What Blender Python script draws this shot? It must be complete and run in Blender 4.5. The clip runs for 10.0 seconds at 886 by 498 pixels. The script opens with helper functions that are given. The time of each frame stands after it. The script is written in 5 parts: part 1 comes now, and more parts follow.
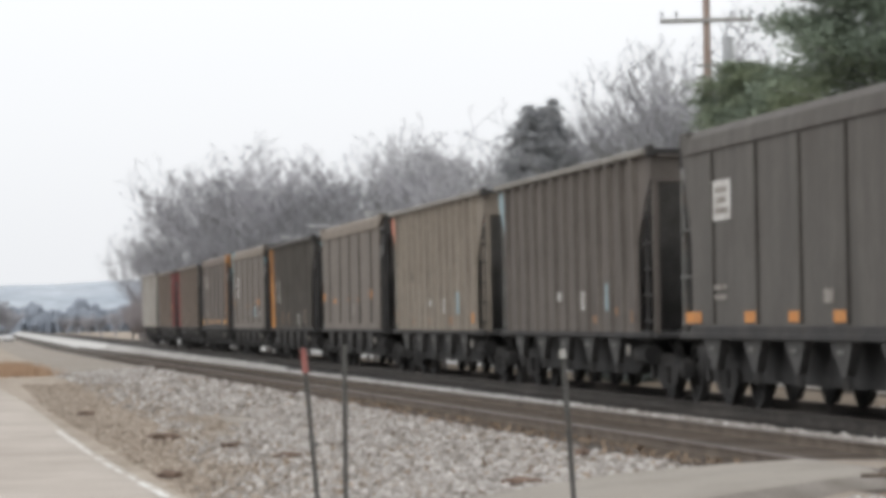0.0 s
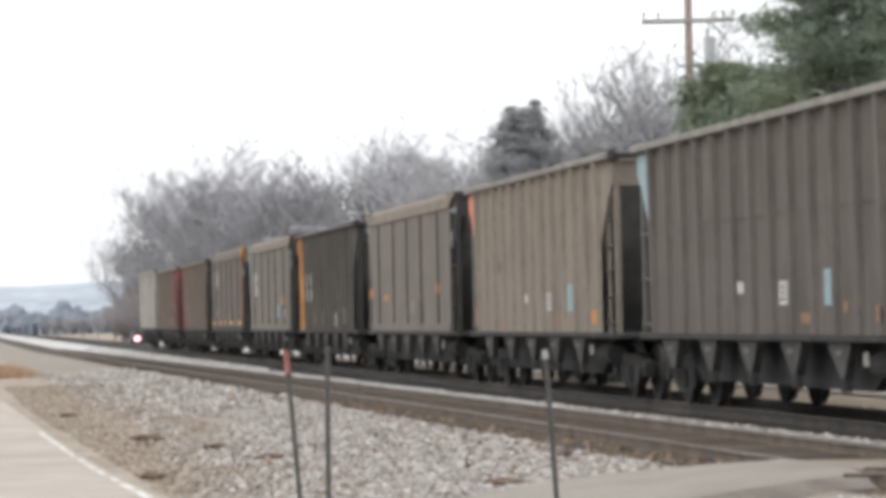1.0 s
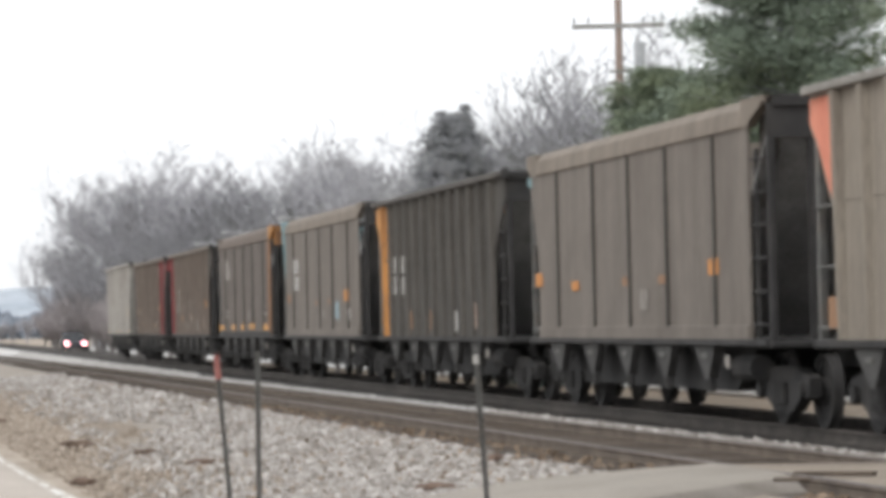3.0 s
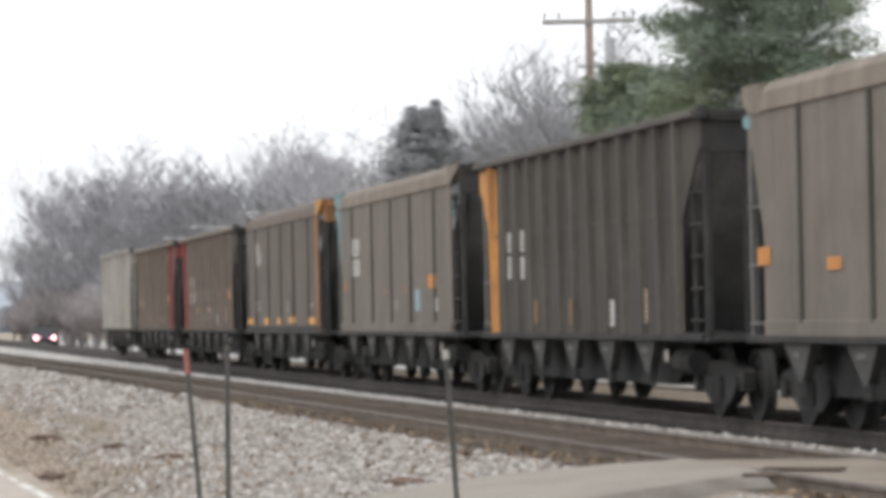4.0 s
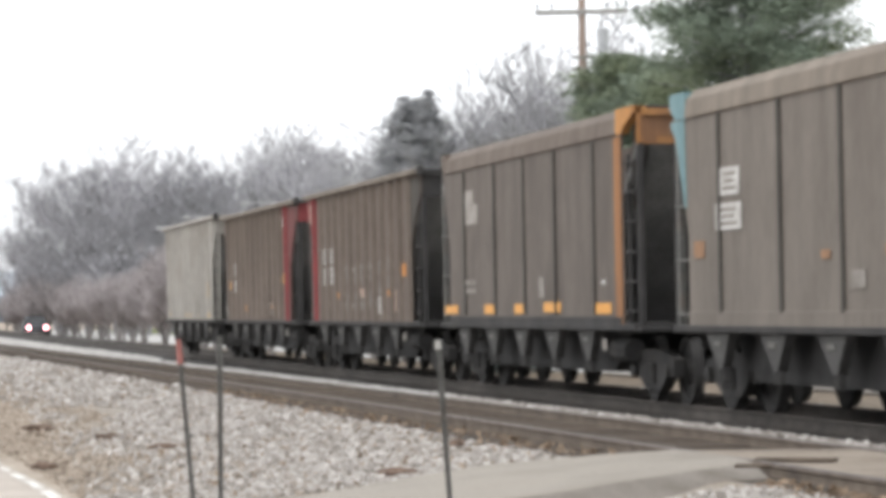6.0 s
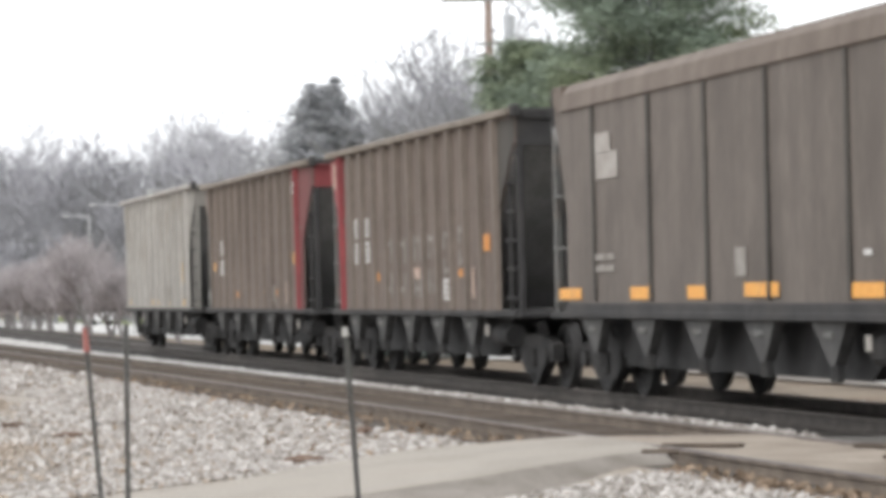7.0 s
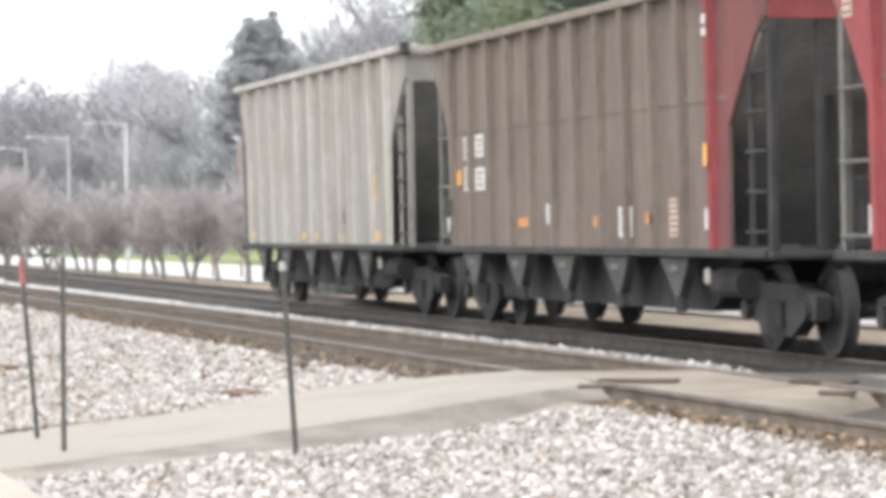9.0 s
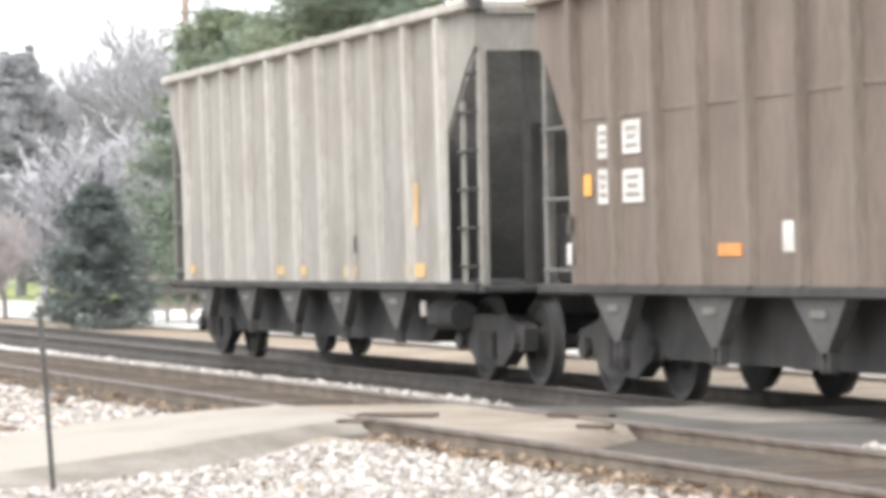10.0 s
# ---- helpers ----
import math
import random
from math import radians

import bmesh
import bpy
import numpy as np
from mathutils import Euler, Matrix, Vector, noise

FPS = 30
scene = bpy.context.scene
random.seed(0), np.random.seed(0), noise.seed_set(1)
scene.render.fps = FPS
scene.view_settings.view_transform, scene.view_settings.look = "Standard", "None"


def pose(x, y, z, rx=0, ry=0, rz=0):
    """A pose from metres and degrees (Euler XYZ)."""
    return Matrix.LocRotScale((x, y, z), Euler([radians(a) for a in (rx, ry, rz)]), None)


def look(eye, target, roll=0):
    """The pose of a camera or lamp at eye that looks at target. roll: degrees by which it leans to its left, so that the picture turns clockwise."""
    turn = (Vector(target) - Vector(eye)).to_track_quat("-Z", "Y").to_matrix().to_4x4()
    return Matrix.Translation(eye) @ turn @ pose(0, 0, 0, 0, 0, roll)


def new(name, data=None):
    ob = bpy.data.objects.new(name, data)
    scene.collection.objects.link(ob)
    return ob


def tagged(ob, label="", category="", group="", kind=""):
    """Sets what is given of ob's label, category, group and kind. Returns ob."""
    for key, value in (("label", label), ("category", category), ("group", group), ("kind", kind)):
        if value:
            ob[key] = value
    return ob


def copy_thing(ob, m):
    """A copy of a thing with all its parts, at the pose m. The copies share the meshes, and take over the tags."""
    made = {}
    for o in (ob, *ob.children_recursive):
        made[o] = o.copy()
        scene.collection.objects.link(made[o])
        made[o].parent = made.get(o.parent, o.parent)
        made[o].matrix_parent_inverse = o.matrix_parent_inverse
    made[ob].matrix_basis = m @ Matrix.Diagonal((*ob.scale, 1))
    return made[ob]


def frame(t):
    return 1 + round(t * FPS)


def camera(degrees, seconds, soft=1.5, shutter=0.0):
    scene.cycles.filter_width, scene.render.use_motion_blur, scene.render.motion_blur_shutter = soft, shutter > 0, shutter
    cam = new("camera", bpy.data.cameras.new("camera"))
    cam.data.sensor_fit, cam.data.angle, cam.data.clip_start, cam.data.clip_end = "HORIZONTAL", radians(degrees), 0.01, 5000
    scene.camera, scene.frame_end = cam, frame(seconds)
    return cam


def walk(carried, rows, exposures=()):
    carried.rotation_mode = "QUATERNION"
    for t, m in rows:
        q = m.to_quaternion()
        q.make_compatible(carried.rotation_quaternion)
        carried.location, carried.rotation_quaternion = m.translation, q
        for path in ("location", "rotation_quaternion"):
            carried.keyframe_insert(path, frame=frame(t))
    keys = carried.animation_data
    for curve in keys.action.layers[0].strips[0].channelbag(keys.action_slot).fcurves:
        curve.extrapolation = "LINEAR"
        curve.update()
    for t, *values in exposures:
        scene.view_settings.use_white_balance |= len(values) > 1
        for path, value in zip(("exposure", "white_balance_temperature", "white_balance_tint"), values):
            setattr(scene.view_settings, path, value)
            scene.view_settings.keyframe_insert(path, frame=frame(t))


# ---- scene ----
from collections import defaultdict

# ------------------------------------------------------------------ camera
EYE = (0.0, 0.0, 1.343)


def aim(yaw, tilt, lean):
    """Camera pose from a heading (degrees right of the track), a tilt up and a lean."""
    return Matrix.Translation(EYE) @ pose(0, 0, 0, 90 + tilt, 0, -yaw) @ pose(0, 0, 0, 0, 0, lean)


AIMS = [
    (0, 8.393, 1.171, -1.051),
    (0.5, 8.555, 1.220, -1.077),
    (1, 8.702, 1.182, -1.174),
    (1.5, 9.084, 1.210, -1.040),
    (2, 9.428, 1.223, -1.121),
    (3.5, 10.201, 1.237, -1.194),
    (4, 10.451, 1.144, -1.110),
    (4.5, 10.391, 1.138, -0.996),
    (5, 10.390, 0.935, -1.012),
    (6.5, 10.999, 0.978, -1.098),
    (7, 12.210, 0.710, -1.251),
    (7.5, 12.463, 0.475, -1.198),
    (8, 12.592, -0.002, -1.211),
    (8.5, 12.887, -0.036, -0.884),
    (9, 13.291, -0.459, -0.965),
    (9.5, 15.801, 0.203, -0.875),
    (10, 17.541, 0.073, -1.047),
]
EXPOSURES = [
    (0.0, -0.35, 6500, 10), (0.5, -0.1, 6500, 10), (1.0, -0.08, 6500, 10), (1.5, -0.48, 6500, 10), (2.0, -0.03, 6500, 10), (3.5, -0.15, 6500, 10), (4.0, -0.15, 6500, 10),
    (4.5, 0.16, 6500, 10), (5.0, 0.15, 6500, 10), (6.5, 0.11, 6480, 10), (7.0, 0.24, 6460, 10), (7.5, 0.52, 6400, 10), (8.0, 0.76, 6400, 10), (9.0, 0.76, 6420, 10), (9.5, 0.76, 6480, 10), (10.0, 1.04, 6520, 10),
]
SOFT = 5.15
cam = camera(15.48, 10.0, soft=SOFT, shutter=0.12)
walk(cam, [(t, aim(a, b, c)) for t, a, b, c in AIMS], exposures=EXPOSURES)

# ------------------------------------------------------------------ world and light
world = bpy.data.worlds.new("overcast_sky")
scene.world = world
world.use_nodes = True
wn, wl = world.node_tree.nodes, world.node_tree.links
sky = wn.new("ShaderNodeTexSky")
sky.sky_type = "NISHITA"
sky.sun_disc = False
sky.sun_elevation = radians(48)
sky.sun_rotation = radians(-120)
sky.air_density, sky.dust_density, sky.ozone_density = 1.0, 4.0, 1.0
hue = wn.new("ShaderNodeHueSaturation")
hue.inputs["Saturation"].default_value = 0.12
wl.new(sky.outputs[0], hue.inputs["Color"])
veil = wn.new("ShaderNodeMix")
veil.data_type = "RGBA"
veil.inputs[0].default_value = 0.6
veil.inputs[7].default_value = (10.0, 10.2, 10.5, 1)
wl.new(hue.outputs[0], veil.inputs[6])
wl.new(veil.outputs[2], wn["Background"].inputs[0])
wn["Background"].inputs[1].default_value = 0.175

sun = new("sun", bpy.data.lights.new("sun", "SUN"))
sun.data.energy = 0.7
sun.data.angle = radians(25)
sun.data.color = (1.0, 0.97, 0.92)
sun.matrix_world = look((-40, -25, 60), (0, 0, 0))

# ------------------------------------------------------------------ materials


def material(name, a, b, scale=8.0, rough=0.8, metal=0.0, bump=0.2, fine=60.0, stretch=(1, 1, 1), c=None, cscale=1.0,
             camount=0.5, island=0.0, obvar=0.0, spec=0.3):
    """A two-scale noise material: a and b by coarse noise, grain and bump by fine noise, stains of colour c."""
    m = bpy.data.materials.new(name)
    m.use_nodes = True
    n, l = m.node_tree.nodes, m.node_tree.links
    bsdf = n["Principled BSDF"]
    co = n.new("ShaderNodeTexCoord")
    mp = n.new("ShaderNodeMapping")
    mp.inputs["Scale"].default_value = stretch
    l.new(co.outputs["Object"], mp.inputs[0])

    def noisy(s, det=6.0):
        t = n.new("ShaderNodeTexNoise")
        t.inputs["Scale"].default_value = s
        t.inputs["Detail"].default_value = det
        l.new(mp.outputs[0], t.inputs["Vector"])
        return t

    def ramp(src, lo, hi, ca, cb):
        r = n.new("ShaderNodeValToRGB")
        r.color_ramp.elements[0].position, r.color_ramp.elements[1].position = lo, hi
        r.color_ramp.elements[0].color, r.color_ramp.elements[1].color = (*ca, 1), (*cb, 1)
        l.new(src, r.inputs[0])
        return r.outputs[0]

    def mix(kind, fac, x, y):
        k = n.new("ShaderNodeMix")
        k.data_type, k.blend_type = "RGBA", kind
        if isinstance(fac, float):
            k.inputs[0].default_value = fac
        else:
            l.new(fac, k.inputs[0])
        l.new(x, k.inputs[6])
        if isinstance(y, tuple):
            k.inputs[7].default_value = (*y, 1)
        else:
            l.new(y, k.inputs[7])
        return k.outputs[2]

    col = ramp(noisy(scale).outputs[0], 0.32, 0.68, a, b)
    f = noisy(fine, 3.0)
    col = mix("MULTIPLY", 0.5, col, ramp(f.outputs[0], 0.3, 0.7, (0.62, 0.62, 0.62), (1.25, 1.25, 1.25)))
    if c:
        s = n.new("ShaderNodeTexNoise")
        s.inputs["Scale"].default_value = cscale
        s.inputs["Detail"].default_value = 8.0
        l.new(co.outputs["Object"], s.inputs["Vector"])
        k = ramp(s.outputs[0], 0.5, 0.72, (0, 0, 0), (camount, camount, camount))
        col = mix("MIX", k, col, c)
    if island:
        g = n.new("ShaderNodeNewGeometry")
        col = mix("MULTIPLY", 1.0, col, ramp(g.outputs["Random Per Island"], 0.0, 1.0, (1 - island, 1 - island * 1.06, 1 - island * 1.13), (1 + island * 0.9, 1 + island * 0.92, 1 + island * 0.95)))
    if obvar:
        g = n.new("ShaderNodeObjectInfo")
        col = mix("MULTIPLY", 1.0, col, ramp(g.outputs["Random"], 0.0, 1.0, (1 - obvar,) * 3, (1 + obvar,) * 3))
    l.new(col, bsdf.inputs["Base Color"])
    bsdf.inputs["Roughness"].default_value = rough
    bsdf.inputs["Metallic"].default_value = metal
    bsdf.inputs["Specular IOR Level"].default_value = spec
    if bump:
        bp = n.new("ShaderNodeBump")
        bp.inputs["Strength"].default_value = bump
        bp.inputs["Distance"].default_value = 0.02
        l.new(f.outputs[0], bp.inputs["Height"])
        l.new(bp.outputs[0], bsdf.inputs["Normal"])
    return m


def car_paint(name, a, b, grime=(0.10, 0.085, 0.07), amount=0.6):
    """Weathered freight car paint with dust and streaks that run down."""
    return material(name, a, b, scale=1.3, rough=0.75, bump=0.15, fine=25.0, stretch=(1.0, 1.6, 0.22), c=grime, cscale=0.9, camount=amount)


M = {}
# Pale sheet darker, pale posts lighter: relief shading put into the two paints.
M["pale"] = car_paint("weathered_pale_grey_paint", (0.205, 0.194, 0.176), (0.295, 0.28, 0.256), (0.15, 0.131, 0.108), 0.45)
M["pale_post"] = car_paint("lit_pale_post_paint", (0.31, 0.293, 0.268), (0.415, 0.394, 0.364), (0.22, 0.19, 0.154), 0.45)
# Lighter copy of the dark paint, for posts that stand in the light.
M["dark_post"] = car_paint("lit_dark_post_paint", (0.062, 0.057, 0.05), (0.105, 0.095, 0.083), (0.042, 0.037, 0.032), 0.5)
M["light_tan"] = car_paint("light_tan_paint", (0.195, 0.168, 0.138), (0.27, 0.236, 0.195), (0.135, 0.11, 0.088), 0.45)
M["umber"] = car_paint("streaked_umber_paint", (0.106, 0.09, 0.078), (0.157, 0.134, 0.117), (0.072, 0.06, 0.052), 0.55)
M["brown"] = car_paint("dusty_brown_paint", (0.117, 0.092, 0.077), (0.173, 0.137, 0.115), (0.084, 0.064, 0.054), 0.5)
M["brown_post"] = car_paint("brown_post_paint", (0.124, 0.1, 0.083), (0.176, 0.145, 0.122), (0.095, 0.074, 0.06), 0.5)
M["tan"] = car_paint("dusty_tan_paint", (0.138, 0.12, 0.103), (0.195, 0.171, 0.148), (0.098, 0.082, 0.069), 0.45)
# Top bands and chords, paler than the sides below them.
M["dusty_top"] = car_paint("pale_top_band", (0.165, 0.14, 0.115), (0.235, 0.2, 0.165), (0.12, 0.096, 0.076), 0.4)
M["grey"] = car_paint("dusty_grey_paint", (0.084, 0.078, 0.071), (0.12, 0.111, 0.101), (0.064, 0.056, 0.049), 0.5)
M["dark"] = car_paint("dirty_dark_paint", (0.05, 0.046, 0.041), (0.085, 0.077, 0.067), (0.035, 0.03, 0.026), 0.5)
M["rust_orange"] = car_paint("rusty_orange_paint", (0.22, 0.105, 0.05), (0.35, 0.165, 0.068), (0.11, 0.068, 0.047), 0.75)
# Darker than the red on the same car's end sheet and front post.
M["maroon"] = car_paint("dark_maroon_paint", (0.125, 0.043, 0.043), (0.17, 0.057, 0.055), (0.08, 0.045, 0.042), 0.75)
M["sooty"] = car_paint("sooty_brown_paint", (0.1, 0.087, 0.077), (0.148, 0.13, 0.115), (0.07, 0.06, 0.052), 0.5)
M["red"] = car_paint("faded_red_paint", (0.205, 0.04, 0.044), (0.28, 0.062, 0.065), (0.11, 0.035, 0.035), 0.5)
M["orange"] = car_paint("faded_orange_paint", (0.44, 0.2, 0.06), (0.57, 0.285, 0.095), (0.16, 0.085, 0.05), 0.8)
M["coral"] = car_paint("coral_paint", (0.6, 0.2, 0.13), (0.66, 0.27, 0.18), (0.3, 0.15, 0.1), 0.4)
M["teal"] = car_paint("faded_teal_paint", (0.14, 0.24, 0.26), (0.2, 0.31, 0.33), (0.1, 0.13, 0.13), 0.5)
# Hopper bottoms: the shade between the chutes put into a near-black iron.
M["soot"] = material("shaded_black_iron", (0.03, 0.029, 0.029), (0.05, 0.049, 0.048), scale=3, rough=0.9, bump=0.3, fine=40)
M["iron"] = material("grimy_black_iron", (0.033, 0.032, 0.032), (0.054, 0.052, 0.051), scale=3, rough=0.85, bump=0.3, fine=40, c=(0.08, 0.073, 0.066), cscale=2.2, camount=0.4)
M["void"] = material("dusty_slope_sheet", (0.2, 0.198, 0.195), (0.28, 0.277, 0.272), scale=2, rough=0.9, fine=20, c=(0.22, 0.21, 0.195), cscale=1.5, camount=0.4)
M["chute"] = material("dusty_grey_chute", (0.068, 0.066, 0.065), (0.105, 0.102, 0.099), scale=2.5, rough=0.85, fine=30, c=(0.06, 0.057, 0.055), cscale=2.0, camount=0.6)
M["white_mark"] = material("chalky_white_stencil", (0.48, 0.47, 0.45), (0.62, 0.61, 0.59), scale=9, rough=0.8, bump=0.0, c=(0.28, 0.25, 0.22), cscale=5, camount=0.6)
M["faded_mark"] = material("worn_white_lettering", (0.21, 0.19, 0.17), (0.31, 0.29, 0.265), scale=5, rough=0.85, bump=0.0, c=(0.14, 0.12, 0.1), cscale=3, camount=0.8)
M["grey_panel"] = material("dusty_pale_panel", (0.3, 0.275, 0.25), (0.38, 0.355, 0.33), scale=9, rough=0.8, bump=0.0, c=(0.2, 0.175, 0.15), cscale=5, camount=0.5)
M["yellow_mark"] = material("reflective_amber_tape", (0.66, 0.3, 0.055), (0.76, 0.38, 0.085), scale=9, rough=0.5, bump=0.0, c=(0.34, 0.19, 0.07), cscale=5, camount=0.5)
M["worn_amber"] = material("worn_amber_tape", (0.48, 0.32, 0.15), (0.56, 0.38, 0.18), scale=9, rough=0.7, bump=0.0, c=(0.26, 0.2, 0.15), cscale=5, camount=0.6)
M["rust_mark"] = material("orange_rust_stencil", (0.5, 0.2, 0.06), (0.6, 0.28, 0.09), scale=9, rough=0.8, bump=0.0, c=(0.25, 0.17, 0.11), cscale=5, camount=0.6)
M["dull_rust"] = material("grimy_orange_stencil", (0.25, 0.145, 0.085), (0.33, 0.19, 0.11), scale=9, rough=0.8, bump=0.0, c=(0.17, 0.12, 0.09), cscale=5, camount=0.7)
M["pink_mark"] = material("pale_pink_stencil", (0.45, 0.33, 0.27), (0.55, 0.42, 0.35), scale=9, rough=0.8, bump=0.0, c=(0.25, 0.17, 0.13), cscale=5, camount=0.6)
M["blue_mark"] = material("pale_blue_stencil", (0.25, 0.345, 0.375), (0.32, 0.415, 0.445), scale=9, rough=0.8, bump=0.0, c=(0.22, 0.22, 0.2), cscale=5, camount=0.6)

M["ground"] = material("dry_trackside_soil", (0.265, 0.218, 0.173), (0.43, 0.37, 0.305), scale=1.1, rough=0.95, bump=0.7, fine=14, c=(0.2, 0.165, 0.115), cscale=0.35, camount=0.55)
M["verge"] = material("leafy_brown_verge", (0.17, 0.135, 0.1), (0.28, 0.228, 0.172), scale=1.6, rough=0.95, bump=0.8, fine=14, c=(0.2, 0.13, 0.08), cscale=0.5, camount=0.6)
M["gravel_bed"] = material("gravel_bed", (0.22, 0.195, 0.165), (0.36, 0.325, 0.285), scale=7, rough=0.95, bump=1.0, fine=22, c=(0.25, 0.2, 0.15), cscale=0.5, camount=0.7)
M["stone"] = material("crushed_stone", (0.285, 0.262, 0.242), (0.505, 0.48, 0.455), scale=9, rough=0.9, bump=0.4, fine=45, island=0.45)
M["pebble"] = material("earthy_pebbles", (0.24, 0.195, 0.155), (0.44, 0.38, 0.32), scale=9, rough=0.95, bump=0.4, fine=45, island=0.4)
M["stone_single"] = material("crushed_stone_single", (0.27, 0.25, 0.225), (0.44, 0.42, 0.39), scale=6, rough=0.9, bump=0.4, fine=45, obvar=0.4)
# Pale ballast further off: glancing glare put into a whiter colour.
M["glare_stone"] = material("glare_pale_stone", (0.4, 0.388, 0.37), (0.56, 0.547, 0.527), scale=6, rough=0.9, bump=0.4, fine=45, island=0.25)
M["glare_bed"] = material("glare_pale_ballast", (0.44, 0.43, 0.412), (0.6, 0.588, 0.57), scale=7, rough=0.95, bump=1.0, fine=22)
M["dirty_bed"] = material("oily_track_bed", (0.053, 0.045, 0.038), (0.088, 0.075, 0.063), scale=3, rough=0.95, bump=1.0, fine=18, c=(0.145, 0.12, 0.097), cscale=0.8, camount=0.45)
# Train's track: dark ballast, with the train's shade put into the colour.
M["black_bed"] = material("shaded_track_bed", (0.028, 0.027, 0.026), (0.05, 0.047, 0.045), scale=3, rough=0.95, bump=1.0, fine=18, c=(0.058, 0.053, 0.048), cscale=0.8, camount=0.4)
M["tie"] = material("creosoted_wood_tie", (0.06, 0.046, 0.036), (0.115, 0.09, 0.07), scale=5, rough=0.9, bump=0.6, fine=30, stretch=(0.3, 2, 2), obvar=0.25)
# Darker copy of the tie wood: shade under the train put into it.
M["sooty_tie"] = material("shaded_wood_tie", (0.035, 0.03, 0.027), (0.065, 0.057, 0.05), scale=5, rough=0.9, bump=0.6, fine=30, stretch=(0.3, 2, 2), obvar=0.25)
M["rail"] = material("rusty_rail_steel", (0.13, 0.104, 0.083), (0.2, 0.163, 0.132), scale=4, rough=0.8, bump=0.2, fine=40, c=(0.055, 0.045, 0.041), cscale=1.5, camount=0.5)
# Darker copy of the rail steel, shade under the train included.
M["shaded_rail"] = material("shaded_rail_steel", (0.05, 0.044, 0.04), (0.085, 0.075, 0.067), scale=4, rough=0.8, bump=0.2, fine=40)
M["railhead"] = material("worn_railhead", (0.1, 0.084, 0.078), (0.16, 0.138, 0.128), scale=3, rough=0.6, metal=0.15, bump=0.0, stretch=(1, 0.1, 1))
M["asphalt"] = material("sun_bleached_asphalt", (0.41, 0.363, 0.318), (0.5, 0.45, 0.4), scale=0.7, rough=0.92, bump=0.4, fine=70, c=(0.27, 0.225, 0.185), cscale=0.5, camount=0.5)
M["path"] = material("worn_grey_asphalt", (0.265, 0.24, 0.208), (0.35, 0.32, 0.28), scale=0.9, rough=0.92, bump=0.4, fine=60, c=(0.22, 0.19, 0.16), cscale=0.9, camount=0.5)
M["shoulder"] = material("dull_tan_shoulder", (0.17, 0.15, 0.128), (0.25, 0.226, 0.2), scale=2.5, rough=0.95, bump=0.7, fine=35, c=(0.3, 0.28, 0.255), cscale=1.5, camount=0.5)
M["darkpath"] = material("dark_patched_asphalt", (0.072, 0.066, 0.06), (0.116, 0.107, 0.098), scale=0.9, rough=0.9, bump=0.4, fine=60, c=(0.16, 0.15, 0.138), cscale=0.7, camount=0.4)
M["pad"] = material("sandy_crossing_pad", (0.235, 0.198, 0.16), (0.32, 0.275, 0.228), scale=1.5, rough=0.95, bump=0.5, fine=40, c=(0.15, 0.122, 0.098), cscale=1.2, camount=0.6)
M["line"] = material("worn_white_road_paint", (0.68, 0.67, 0.63), (0.8, 0.79, 0.76), scale=6, rough=0.8, bump=0.1, c=(0.42, 0.39, 0.34), cscale=3, camount=0.7)
M["concrete"] = material("pale_concrete", (0.48, 0.47, 0.45), (0.6, 0.59, 0.57), scale=0.3, rough=0.85, bump=0.2, fine=20)
M["grass"] = material("winter_lawn", (0.15, 0.19, 0.07), (0.27, 0.29, 0.13), scale=0.25, rough=0.95, bump=0.6, fine=8)
M["post"] = material("dull_grey_steel_post", (0.115, 0.114, 0.108), (0.18, 0.178, 0.168), scale=8, rough=0.65, metal=0.2, bump=0.1, c=(0.15, 0.11, 0.08), cscale=4, camount=0.4)
M["post_red"] = material("faded_red_tape", (0.27, 0.1, 0.09), (0.36, 0.15, 0.13), scale=12, rough=0.6, bump=0.0)
M["post_white"] = material("scuffed_white_tag", (0.34, 0.33, 0.31), (0.44, 0.43, 0.4), scale=12, rough=0.6, bump=0.0)
# Bark paled and blued: haze over the distant trees put into the colour.
M["bark"] = material("hazy_grey_winter_bark", (0.25, 0.248, 0.265), (0.37, 0.366, 0.383), scale=2, rough=0.95, bump=0.3, fine=12, obvar=0.28)
# Ornamental trees: twigs and trunks lightened, distance haze put into their colour.
M["twig_red"] = material("hazy_winter_twigs", (0.31, 0.282, 0.282), (0.43, 0.395, 0.393), scale=2, rough=0.95, bump=0.0, obvar=0.15)
M["trunk_bark"] = material("dark_trunk_bark", (0.165, 0.153, 0.15), (0.245, 0.23, 0.225), scale=2, rough=0.95, bump=0.3, fine=12, obvar=0.15)
M["needle"] = material("pine_needles", (0.145, 0.182, 0.15), (0.235, 0.282, 0.21), scale=0.5, rough=0.8, bump=0.0, fine=6, c=(0.34, 0.37, 0.19), cscale=0.3, camount=0.65, island=0.2)
# Far conifer: needles greyed and paled, with the haze put into them.
M["needle_dark"] = material("hazy_conifer_needles", (0.262, 0.27, 0.283), (0.362, 0.37, 0.382), scale=0.5, rough=0.8, bump=0.0, fine=6, island=0.2)
M["spruce"] = material("dark_spruce_needles", (0.105, 0.127, 0.12), (0.16, 0.183, 0.17), scale=0.5, rough=0.8, bump=0.0, fine=6, island=0.2)
M["pole"] = material("weathered_utility_pole_wood", (0.27, 0.205, 0.175), (0.4, 0.315, 0.275), scale=3, rough=0.9, bump=0.3, fine=30, stretch=(3, 3, 0.3))
